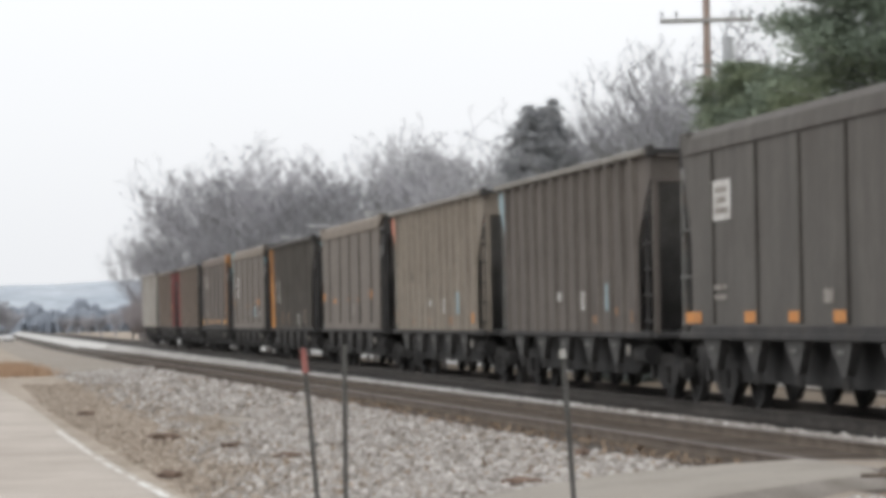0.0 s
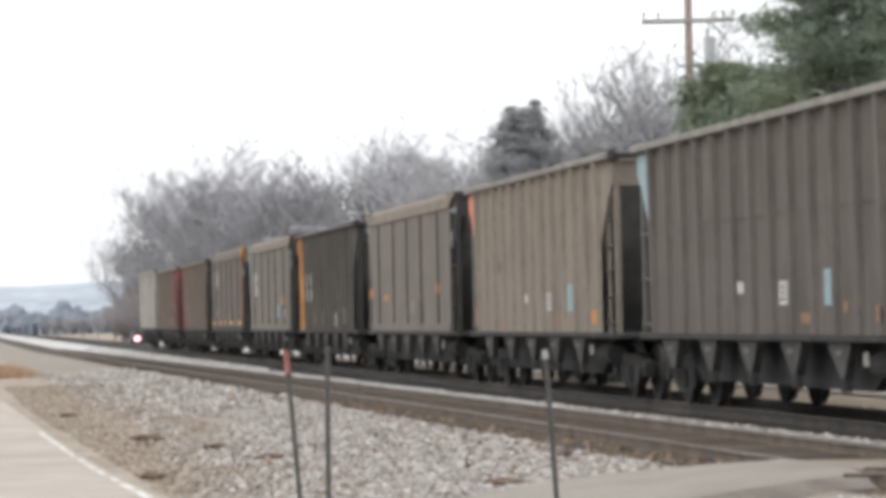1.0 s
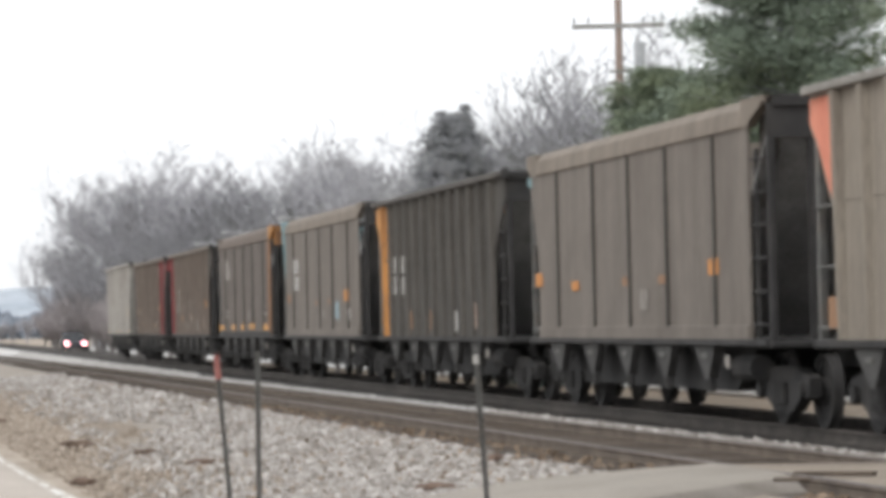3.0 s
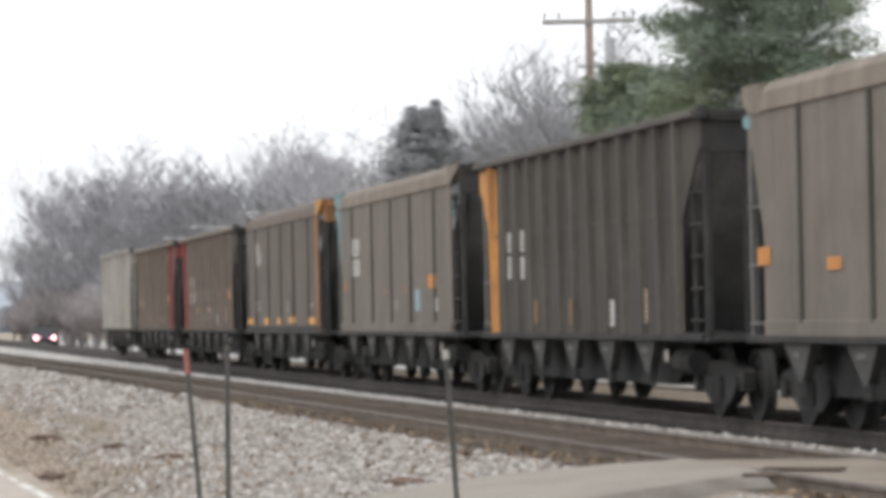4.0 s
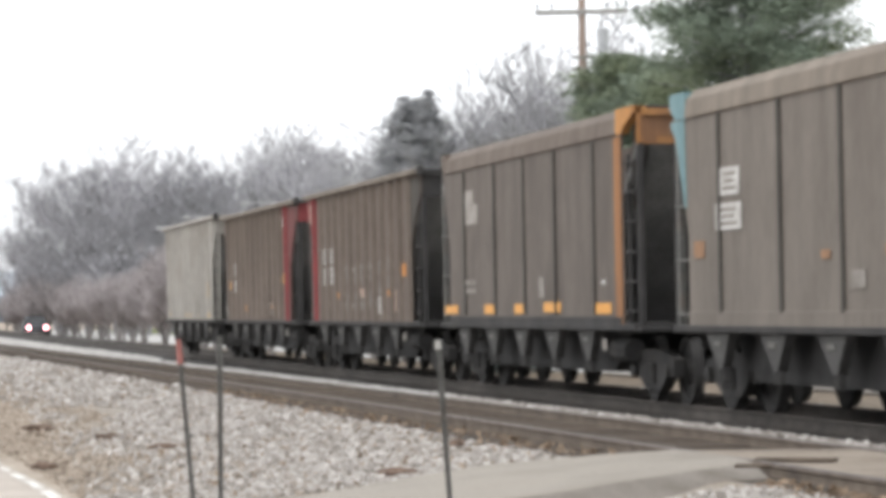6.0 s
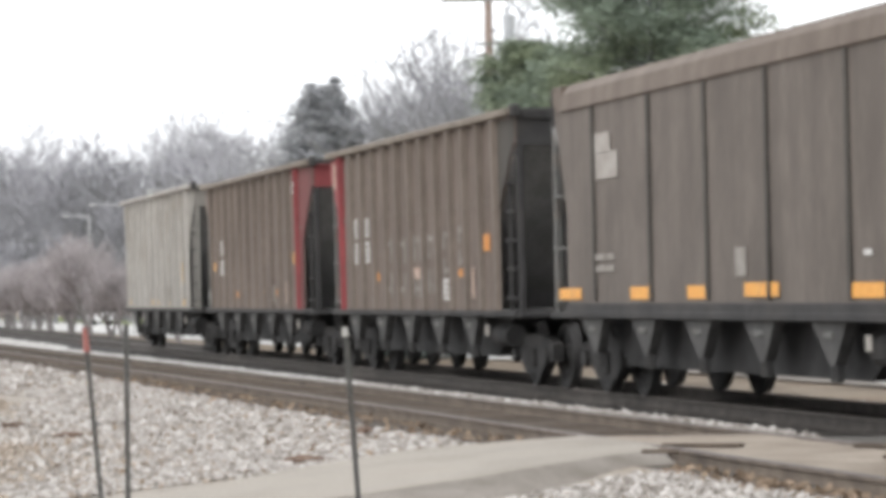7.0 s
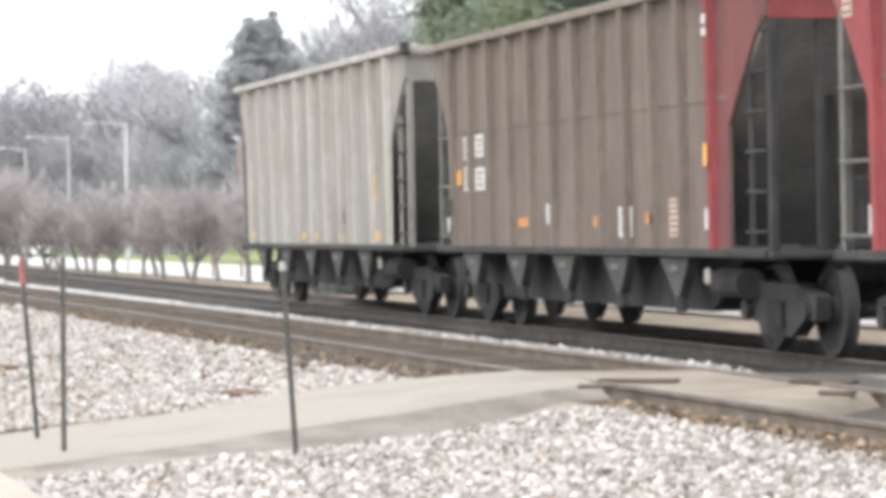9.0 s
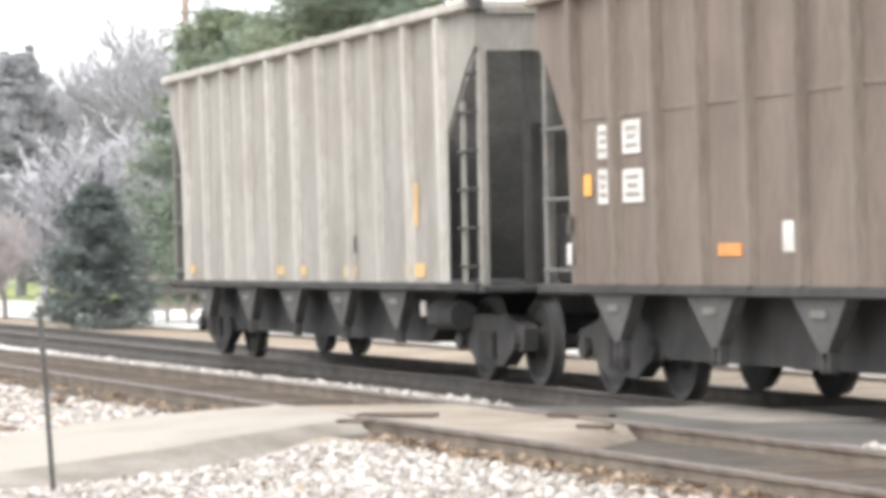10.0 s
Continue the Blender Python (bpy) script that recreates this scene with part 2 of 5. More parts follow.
M["crossarm"] = material("silvered_crossarm_wood", (0.27, 0.26, 0.25), (0.37, 0.36, 0.345), scale=3, rough=0.9, bump=0.2, stretch=(0.3, 3, 3))
M["porcelain"] = material("grey_porcelain", (0.35, 0.36, 0.38), (0.45, 0.46, 0.48), scale=5, rough=0.3, bump=0.0)
# Hills and far woods: distance haze put into the colours as blue-grey.
M["hill"] = material("haze_tinted_hills", (0.33, 0.37, 0.42), (0.46, 0.5, 0.54), scale=0.012, rough=1.0, bump=0.0, fine=0.08)
M["farwood"] = material("haze_tinted_woods", (0.165, 0.185, 0.215), (0.235, 0.26, 0.3), scale=0.06, rough=1.0, bump=0.0, fine=0.4)
M["drygrass"] = material("orange_broom_grass", (0.36, 0.235, 0.15), (0.48, 0.34, 0.235), scale=2, rough=0.95, bump=0.0, island=0.3)
M["leaf"] = material("fallen_brown_leaves", (0.17, 0.12, 0.085), (0.34, 0.26, 0.185), scale=5, rough=0.9, bump=0.2, obvar=0.3, island=0.4)
M["car_white"] = material("white_car_paint", (0.7, 0.7, 0.7), (0.78, 0.78, 0.78), scale=4, rough=0.25, bump=0.0, spec=0.5)
M["car_dark"] = material("dark_car_paint", (0.05, 0.05, 0.06), (0.08, 0.08, 0.09), scale=4, rough=0.25, bump=0.0, spec=0.5)
M["glass"] = material("dark_car_glass", (0.02, 0.022, 0.025), (0.03, 0.032, 0.035), scale=4, rough=0.06, bump=0.0, spec=0.6)
M["rubber"] = material("tyre_rubber", (0.02, 0.02, 0.02), (0.035, 0.035, 0.035), scale=8, rough=0.9, bump=0.1)
M["lamp_pole"] = material("grey_white_lamp_pole", (0.4, 0.4, 0.4), (0.5, 0.5, 0.5), scale=3, rough=0.5, bump=0.0)
M["scrap"] = material("dark_bark_scrap", (0.1, 0.068, 0.052), (0.19, 0.135, 0.105), scale=6, rough=0.95, bump=0.5, fine=30, obvar=0.3)
M["board"] = material("weathered_fence_board", (0.19, 0.165, 0.15), (0.29, 0.26, 0.24), scale=3, rough=0.9, bump=0.3, fine=25, stretch=(3, 3, 0.3), obvar=0.2)
glow = bpy.data.materials.new("lit_headlamp")
glow.use_nodes = True
glow.node_tree.nodes["Principled BSDF"].inputs["Emission Color"].default_value = (1.0, 0.4, 0.43, 1)
glow.node_tree.nodes["Principled BSDF"].inputs["Emission Strength"].default_value = 10.0
M["headlamp"] = glow

# ------------------------------------------------------------------ mesh helpers


def part(name, bm, mat, parent=None, label=""):
    """One mesh object from a bmesh, under a thing or a part."""
    me = bpy.data.meshes.new(name)
    bm.normal_update()
    bm.to_mesh(me)
    bm.free()
    for k in mat if isinstance(mat, (list, tuple)) else [mat]:
        me.materials.append(M[k])
    ob = new(name, me)
    if parent:
        ob.parent = parent
    if label:
        ob["label"] = label
    return ob


def thing(name, label, category, group="", kind="", at=None):
    ob = new(name)
    ob.empty_display_size = 0.3
    if at:
        ob.matrix_world = at
    return tagged(ob, label, category, group, kind)


def box(bm, x0, x1, y0, y1, z0, z1, bevel=0.0, mi=0):
    r = bmesh.ops.create_cube(bm, size=1, matrix=Matrix.Translation(((x0 + x1) / 2, (y0 + y1) / 2, (z0 + z1) / 2)) @ Matrix.Diagonal((x1 - x0, y1 - y0, z1 - z0, 1)))
    vs = r["verts"]
    fs = {f for v in vs for f in v.link_faces}
    for f in fs:
        f.material_index = mi
    if bevel:
        es = {e for v in vs for e in v.link_edges}
        bmesh.ops.bevel(bm, geom=list(es), offset=bevel, segments=1, affect="EDGES", profile=0.5)


def rod(bm, a, b, r0, r1=None, n=8, mi=0):
    """A tapered round bar from a to b."""
    a, b = Vector(a), Vector(b)
    r1 = r0 if r1 is None else r1
    q = (b - a).to_track_quat("Z", "Y").to_matrix()
    rings = []
    for p, r in ((a, r0), (b, r1)):
        rings.append([bm.verts.new(p + q @ Vector((r * math.cos(2 * math.pi * i / n), r * math.sin(2 * math.pi * i / n), 0))) for i in range(n)])
    for i in range(n):
        bm.faces.new((rings[0][i], rings[0][(i + 1) % n], rings[1][(i + 1) % n], rings[1][i])).material_index = mi
    bm.faces.new(rings[0][::-1]).material_index = mi
    bm.faces.new(rings[1]).material_index = mi


def prism(bm, poly, x0, x1, axis="x", mi=0):
    """A flat polygon, given in the two other axes, thickened along one axis."""
    def at(u, p):
        return {"x": (u, p[0], p[1]), "y": (p[0], u, p[1]), "z": (p[0], p[1], u)}[axis]
    a = [bm.verts.new(at(x0, p)) for p in poly]
    b = [bm.verts.new(at(x1, p)) for p in poly]
    fs = [bm.faces.new(a), bm.faces.new(b[::-1])]
    for i in range(len(poly)):
        j = (i + 1) % len(poly)
        fs.append(bm.faces.new((a[i], b[i], b[j], a[j])))
    for f in fs:
        f.material_index = mi
    bmesh.ops.recalc_face_normals(bm, faces=fs)


def spin(bm, outline, n=20, axis="x", mi=0):
    """A turned body: outline of (along, radius) pairs."""
    rings = []
    for u, r in outline:
        ring = []
        for i in range(n):
            c, s = r * math.cos(2 * math.pi * i / n), r * math.sin(2 * math.pi * i / n)
            ring.append(bm.verts.new({"x": (u, c, s), "z": (c, s, u)}[axis]))
        rings.append(ring)
    for p, q in zip(rings, rings[1:]):
        for i in range(n):
            f = bm.faces.new((p[i], p[(i + 1) % n], q[(i + 1) % n], q[i]))
            f.material_index = mi
    bm.faces.new(rings[0][::-1]).material_index = mi
    bm.faces.new(rings[-1]).material_index = mi
    bmesh.ops.recalc_face_normals(bm, faces=bm.faces[:])


def raw(name, verts, faces, mat, parent=None, smooth=False):
    me = bpy.data.meshes.new(name)
    me.from_pydata(verts, [], faces)
    for k in mat if isinstance(mat, (list, tuple)) else [mat]:
        me.materials.append(M[k])
    if smooth:
        me.polygons.foreach_set("use_smooth", [True] * len(me.polygons))
    me.update()
    ob = new(name, me)
    if parent:
        ob.parent = parent
    return ob

# ------------------------------------------------------------------ ground, tracks and crossing
NEAR_X, NEAR_TOP = 8.26, 0.0      # centre and railhead of the empty track
FAR_X, FAR_TOP = 11.97, -0.06        # centre and railhead of the train's track
PROFILE = [(-3000, -0.4), (-400, -0.4), (-60, -0.38), (-12, -0.37), (2.2, -0.36), (3.4, -0.34), (4.6, -0.32), (5.6, -0.28), (6.2, -0.23), (6.75, -0.16), (7.05, -0.125),
           (9.2, -0.125), (9.36, -0.06), (9.5, -0.055), (9.8, -0.19), (10.3, -0.23), (13.45, -0.24), (14.2, -0.29), (16, -0.3), (26, -0.3), (60, -0.3), (400, -0.4), (3000, -0.4)]


def fall(x, y):
    """The lane side and the empty track fall gently away from the crossing; so does the far verge."""
    near = -0.0026 * (max(0.0, min(y, 260.0)) - 27)
    if x < 9.45:
        return near
    if x < 10.3:
        return near * (10.3 - x) / 0.85
    if x > 13.45:
        return -0.0015 * (max(60.0, min(y, 300.0)) - 60) * min(1.0, (x - 13.45) / 0.8)
    return 0.0


def ground_z(x, y=27.0):
    return level_z(x) + fall(x, y)


def level_z(x):
    for (x0, z0), (x1, z1) in zip(PROFILE, PROFILE[1:]):
        if x0 <= x <= x1:
            return z0 + (z1 - z0) * (x - x0) / (x1 - x0)
    return -0.4


def strip_material(x, y):
    if 2.2 + 1.2 * min(1.0, max(0.0, (y - 30) / 25)) < x < (6.75 if y > 25 else 7.0):
        return 1
    if (6.75 if y > 25 else 7.0) <= x < 9.2:
        return 2
    # Past 48 m the pale strip takes the colour whitened for glare.
    if 9.2 <= x < (9.56 if y < 70 else 9.75 if y < 105 else 10.25):
        return 4 if y > 48 else 1
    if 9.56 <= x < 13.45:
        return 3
    if 13.45 <= x < 17.5 and -20 < y < 340:
        return 5
    return 0


def build_ground():
    ys = [-400, -60, -10] + [i * 2.0 for i in range(0, 60)] + [120 + i * 20 for i in range(0, 20)] + [560, 800, 1500, 4000]
    xs = []
    for (x0, _), (x1, _) in zip(PROFILE, PROFILE[1:]):
        n = max(1, min(4, int((x1 - x0) / 0.35))) if -13 < x0 < 26 else 1
        xs += [x0 + (x1 - x0) * i / n for i in range(n)]
    xs.append(PROFILE[-1][0])
    verts = []
    for y in ys:
        for x in xs:
            z = ground_z(x, y)
            if 2.2 < x < 6.7 and 0 <= y < 200:
                z += 0.03 * noise.noise((x * 0.9, y * 0.5, 0))
            verts.append((x, y, z))
    w = len(xs)
    faces = [(j * w + i, j * w + i + 1, (j + 1) * w + i + 1, (j + 1) * w + i) for j in range(len(ys) - 1) for i in range(w - 1)]
    ob = raw("ground", verts, faces, ["ground", "gravel_bed", "dirty_bed", "black_bed", "glare_bed", "verge"])
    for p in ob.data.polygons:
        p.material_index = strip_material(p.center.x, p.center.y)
    return tagged(ob, "dry pale soil with crushed stone beside two railway tracks", "ground", kind="structure")


ground = build_ground()

# the lane beside the tracks, with a worn white edge line
EDGE = [(3.6, -60), (2.6, 0), (2.0, 32), (1.84, 37), (1.7, 44), (1.58, 54), (1.38, 75), (1.05, 92), (-0.6, 160), (-4.5, 300)]


def build_lane():
    bm = bmesh.new()
    rows = []
    for x, y in EDGE:
        d = fall(0, y)
        rows.append([bm.verts.new((x - 7.5, y, -0.352 + d)), bm.verts.new((x - 0.3, y, -0.335 + d)), bm.verts.new((x, y, -0.34 + d)), bm.verts.new((x + 0.04, y, -0.4 + d))])
    for p, q in zip(rows, rows[1:]):
        for i in range(3):
            bm.faces.new((p[i], p[i + 1], q[i + 1], q[i]))
    return tagged(part("road", bm, "asphalt"), "sun-bleached tan asphalt lane running beside the tracks", "road", kind="structure")


road = build_lane()


def build_edge_line():
    """Worn dashes of paint that follow the lane's edge."""
    rng = random.Random(4)
    y = 26.5
    while y < 52:
        n = rng.uniform(0.8, 2.0)
        bm = bmesh.new()

        def ex(v):
            for (x0, y0), (x1, y1) in zip(EDGE, EDGE[1:]):
                if y0 <= v <= y1:
                    return x0 + (x1 - x0) * (v - y0) / (y1 - y0)
        prev = None
        k = 5
        for i in range(k + 1):
            v = y + n * i / k
            c, h = ex(v) - 0.11 + rng.uniform(-0.012, 0.012), (0.05 if y < 34 else 0.032) + rng.uniform(-0.014, 0.014)
            row = [bm.verts.new((c - h, v, -0.33 + fall(0, v))), bm.verts.new((c + h, v, -0.332 + fall(0, v)))]
            if prev:
                bm.faces.new((prev[0], prev[1], row[1], row[0]))
            prev = row
        part("road_line", bm, "line", road, "worn white edge line")
        y += n + rng.uniform(0.25, 0.7)


build_edge_line()


def rail_profile():
    """Half outline of a flat-bottomed rail, head up; height 0.17."""
    half = [(0.07, 0), (0.07, 0.012), (0.02, 0.03), (0.009, 0.045), (0.009, 0.125), (0.034, 0.135), (0.036, 0.16), (0.028, 0.17)]
    return half + [(-x, z) for x, z in half[::-1]]


def build_rail(x, top, y0, y1, name):
    bm = bmesh.new()
    out = rail_profile()
    y1 = min(y1, 260) if x < 9.5 else y1
    y0 = max(y0, 0) if x < 9.5 else y0
    a = [bm.verts.new((x + p, y0, top + fall(x, y0) - 0.17 + z)) for p, z in out]
    b = [bm.verts.new((x + p, y1, top + fall(x, y1) - 0.17 + z)) for p, z in out]
    n = len(out)
    for i in range(n):
        f = bm.faces.new((a[i], a[(i + 1) % n], b[(i + 1) % n], b[i]))
        f.material_index = 1 if i in (6, 7, 8) else 0
    bmesh.ops.recalc_face_normals(bm, faces=bm.faces[:])
    return part(name, bm, ["rail" if x < 9.5 else "shaded_rail", "railhead"])


for cx, top, what in ((NEAR_X, NEAR_TOP, "empty"), (FAR_X, FAR_TOP, "train's")):
    for s in (-1, 1):
        tagged(build_rail(cx + s * 0.752, top, -30, 420, "rail"), f"rusty steel rail with a worn bright head, {what} track", "rail", "rails", "structure")

# ------------------------------------------------------------------ the coal train
HALF, LEN, PITCH = 1.5, 14.2, 16.15
SILL, LIFT = 1.06, 0.06
SPEED, TAIL = 14.602, 192.43


def s_to_y(s):
    """Distance from the tail end of a car to the car's own y (tail at +)."""
    return LEN / 2 - s


def side_polygon(top, style="ribbed", low=False):
    """A car's side sheet in (y, z): full at the top, cut back above the end platforms."""
    if low:
        return [(s_to_y(s), z) for s, z in ((0.3, top), (0.36, top - 0.2), (0.72, 2.7), (0.84, 2.3), (0.84, SILL), (13.42, SILL), (13.42, top - 0.1), (13.46, top))]
    if style == "smooth":
        return [(s_to_y(s), z) for s, z in ((0.0, top), (0.0, top - 0.08), (0.22, top - 0.2), (0.62, 2.55), (0.75, 2.2), (0.75, SILL), (13.42, SILL), (13.42, top - 0.1), (13.46, top))]
    cut = 2.5 if top > 3.93 else 2.35
    return [(s_to_y(s), z) for s, z in ((0.0, top), (0.0, top - 0.42), (0.25, top - 0.62), (0.95, 2.35), (0.95, SILL), (13.05, SILL), (13.05, cut), (13.9, top - 0.62), (14.2, top - 0.42), (14.2, top))]


BRIGHT = ("red", "orange", "maroon")
RIB = 0.1


def rib_places(car):
    """Where the side posts of a ribbed car stand, from its tail."""
    n = car["ribs"]
    return [1.12 + i * (11.44 if n == 12 else 12.0) / (n - 1) for i in range(n)]


def build_body(car, style, paint, post, chord, top, front, tail):
    """Sides, ends and the sloping floor sheets of one hopper body."""
    low = paint in ("umber", "grey")
    for sx in (-1, 1):
        bm = bmesh.new()
        prism(bm, side_polygon(top - 0.06) if style == "ribbed" else side_polygon(top - 0.34, style, low), sx * HALF, sx * (HALF - 0.03))
        part("side_sheet", bm, paint, car)
    # ends: upper sheet and slope sheet
    for e in (0, 1):
        s = -1 if e else 1
        bm = bmesh.new()
        y = s * LEN / 2
        box(bm, -HALF + 0.03, HALF - 0.03, y - s * 0.03 if s > 0 else y, y if s > 0 else y + 0.03, top - 0.52, top - 0.02)
        box(bm, -HALF + 0.1, HALF - 0.1, min(y, y + s * 0.06), max(y, y + s * 0.06), top - 0.14, top - 0.05)
        part("end_sheet", bm, ("red" if front == "maroon" else front) if e else tail, car)
        if e and front == "orange":
            bm = bmesh.new()
            for x0, x1, z0 in ((-1.42, -1.2, 0.5), (-1.2, -0.85, 0.42), (-0.85, -0.6, 0.3)):
                box(bm, x0, x1, y - 0.008, y - 0.001, top - z0, top - 0.14)
            part("rust_patch", bm, "rust_orange", car, "rusty patch on the end sheet")
        bm = bmesh.new()
        prism(bm, [(y - s * 0.02, top - 0.5), (y - s * 0.06, top - 0.5), (y - s * 2.75, SILL + 0.05), (y - s * 2.7, SILL + 0.05)], -HALF + 0.035, HALF - 0.035)
        part("slope_sheet", bm, "void", car, "dusty sloping hopper sheet")
        bm = bmesh.new()
        for x in (-0.55, 0.0, 0.55):
            box(bm, x - 0.06, x + 0.06, min(y - s * 0.95, y - s * 0.83), max(y - s * 0.95, y - s * 0.83), SILL, top - 1.25, 0.01)
        part("end_brace", bm, "iron", car)
    if style == "ribbed":
        bm = bmesh.new()
        for sx in (-1, 1):
            x = sx * HALF
            box(bm, min(x - sx * 0.05, x + sx * 0.12), max(x - sx * 0.05, x + sx * 0.12), -LEN / 2, LEN / 2, top - 0.1, top, 0.015)
        part("top_chord", bm, chord, car)
        for s in (-1, 1):
            bm = bmesh.new()
            box(bm, -HALF + 0.06, HALF - 0.06, min(s * (LEN / 2 - 0.1), s * (LEN / 2 + 0.07)), max(s * (LEN / 2 - 0.1), s * (LEN / 2 + 0.07)), top - 0.1, top - 0.004, 0.015)
            part("end_chord", bm, chord if paint == "pale" else "iron", car)
        # side posts: tapered hat sections, one each
        for sx in (-1, 1):
            places = rib_places(car)
            for i, s in enumerate(places):
                y = s_to_y(s)
                bm = bmesh.new()
                a, b = sx * (HALF - 0.002), sx * (HALF + RIB)
                lo = SILL + 0.03
                w = 0.105
                prism(bm, [(a, y - w), (b, y - w * 0.6), (b, y + w * 0.6), (a, y + w)], lo, top - 0.11, "z")
                for v in bm.verts:
                    if v.co.z < lo + 0.01 and abs(v.co.x) > HALF + 0.05:
                        v.co.x = sx * (HALF + 0.06)
                part("side_post", bm, tail if i == 0 and tail in BRIGHT else ("red" if front == "maroon" else front) if i == len(places) - 1 and front in BRIGHT else post, car)
            bm = bmesh.new()
            x = sx * HALF
            box(bm, min(x - sx * 0.05, x + sx * 0.07), max(x - sx * 0.05, x + sx * 0.07), s_to_y(14.33), s_to_y(14.12), top - 0.13, top + 0.05, 0.02)
            part("corner_bracket", bm, "iron", car)
            if paint == "pale":
                continue
            bm = bmesh.new()
            x = sx * HALF
            box(bm, min(x, x + sx * 0.012), max(x, x + sx * 0.012), s_to_y(13.0), s_to_y(1.1), 2.62, 2.66)
            part("weld_seam", bm, post, car)
    else:
        for sx in (-1, 1):
            # a smooth side with a top band that leans inwards
            bm = bmesh.new()
            prism(bm, [(sx * HALF, top - 0.36), (sx * (HALF + 0.035), top - 0.34), (sx * (HALF + 0.01), top - 0.12), (sx * (HALF - 0.1), top), (sx * (HALF - 0.16), top), (sx * (HALF - 0.05), top - 0.36)], s_to_y(13.2), s_to_y(0.75), "y")
            part("top_chord", bm, chord, car)
            # the band runs out over each end platform as a bracket cut away below
            for paint_b, ends in ((front if front in BRIGHT else chord, [(13.2, top - 0.35), (13.5, top - 0.35), (13.62, top - 0.27), (14.2, top - 0.1), (14.2, top - 0.01), (13.2, top - 0.01)]),
                                  (tail if tail == "teal" else chord, [(0.75, top - 0.36), (0.45, top - 0.34), (0.3, top - 0.2), (0.3, top - 0.01), (0.75, top - 0.01)] if low else
                                   [(0.75, top - 0.36), (0.3, top - 0.34), (0.0, top - 0.2), (0.0, top - 0.01), (0.75, top - 0.01)])):
                bm = bmesh.new()
                prism(bm, [(s_to_y(s), z) for s, z in ends], min(sx * (HALF + 0.02), sx * (HALF - 0.1)), max(sx * (HALF + 0.02), sx * (HALF - 0.1)))
                part("band_bracket", bm, paint_b, car)
            for s in (2.25, 4.8, 7.08, 9.28, 11.8):
                y = s_to_y(s)
                bm = bmesh.new()
                x = sx * HALF
                box(bm, min(x, x + sx * 0.035), max(x, x + sx * 0.035), y - 0.05, y + 0.05, SILL + 0.16, top - 0.36, 0.01)
                part("side_post", bm, post, car)
            bm = bmesh.new()
            x = sx * HALF
            # Added dark plate: closes the hollow corner and stands for its shade.
            bm2 = bmesh.new()
            prism(bm2, [(s_to_y(s), z) for s, z in ((13.38, top - 1.35), (13.38, top - 0.12), (14.15, top - 0.12), (14.15, top - 0.66))], sx * (HALF - 0.2), sx * (HALF - 0.17))
            part("gusset", bm2, "dark", car)
            box(bm, min(x, x + sx * 0.03), max(x, x + sx * 0.03), s_to_y(13.35), s_to_y(0.8), SILL, SILL + (0.13 if low else 0.2), 0.01)
            part("lower_band", bm, "iron" if low else paint, car)
        for s in (-1, 1):
            bm = bmesh.new()
            box(bm, -HALF + 0.17, HALF - 0.17, min(s * (LEN / 2 - 0.12), s * (LEN / 2 + 0.05)), max(s * (LEN / 2 - 0.12), s * (LEN / 2 + 0.05)), top - 0.14, top - 0.004, 0.015)
            part("end_chord", bm, "iron", car)


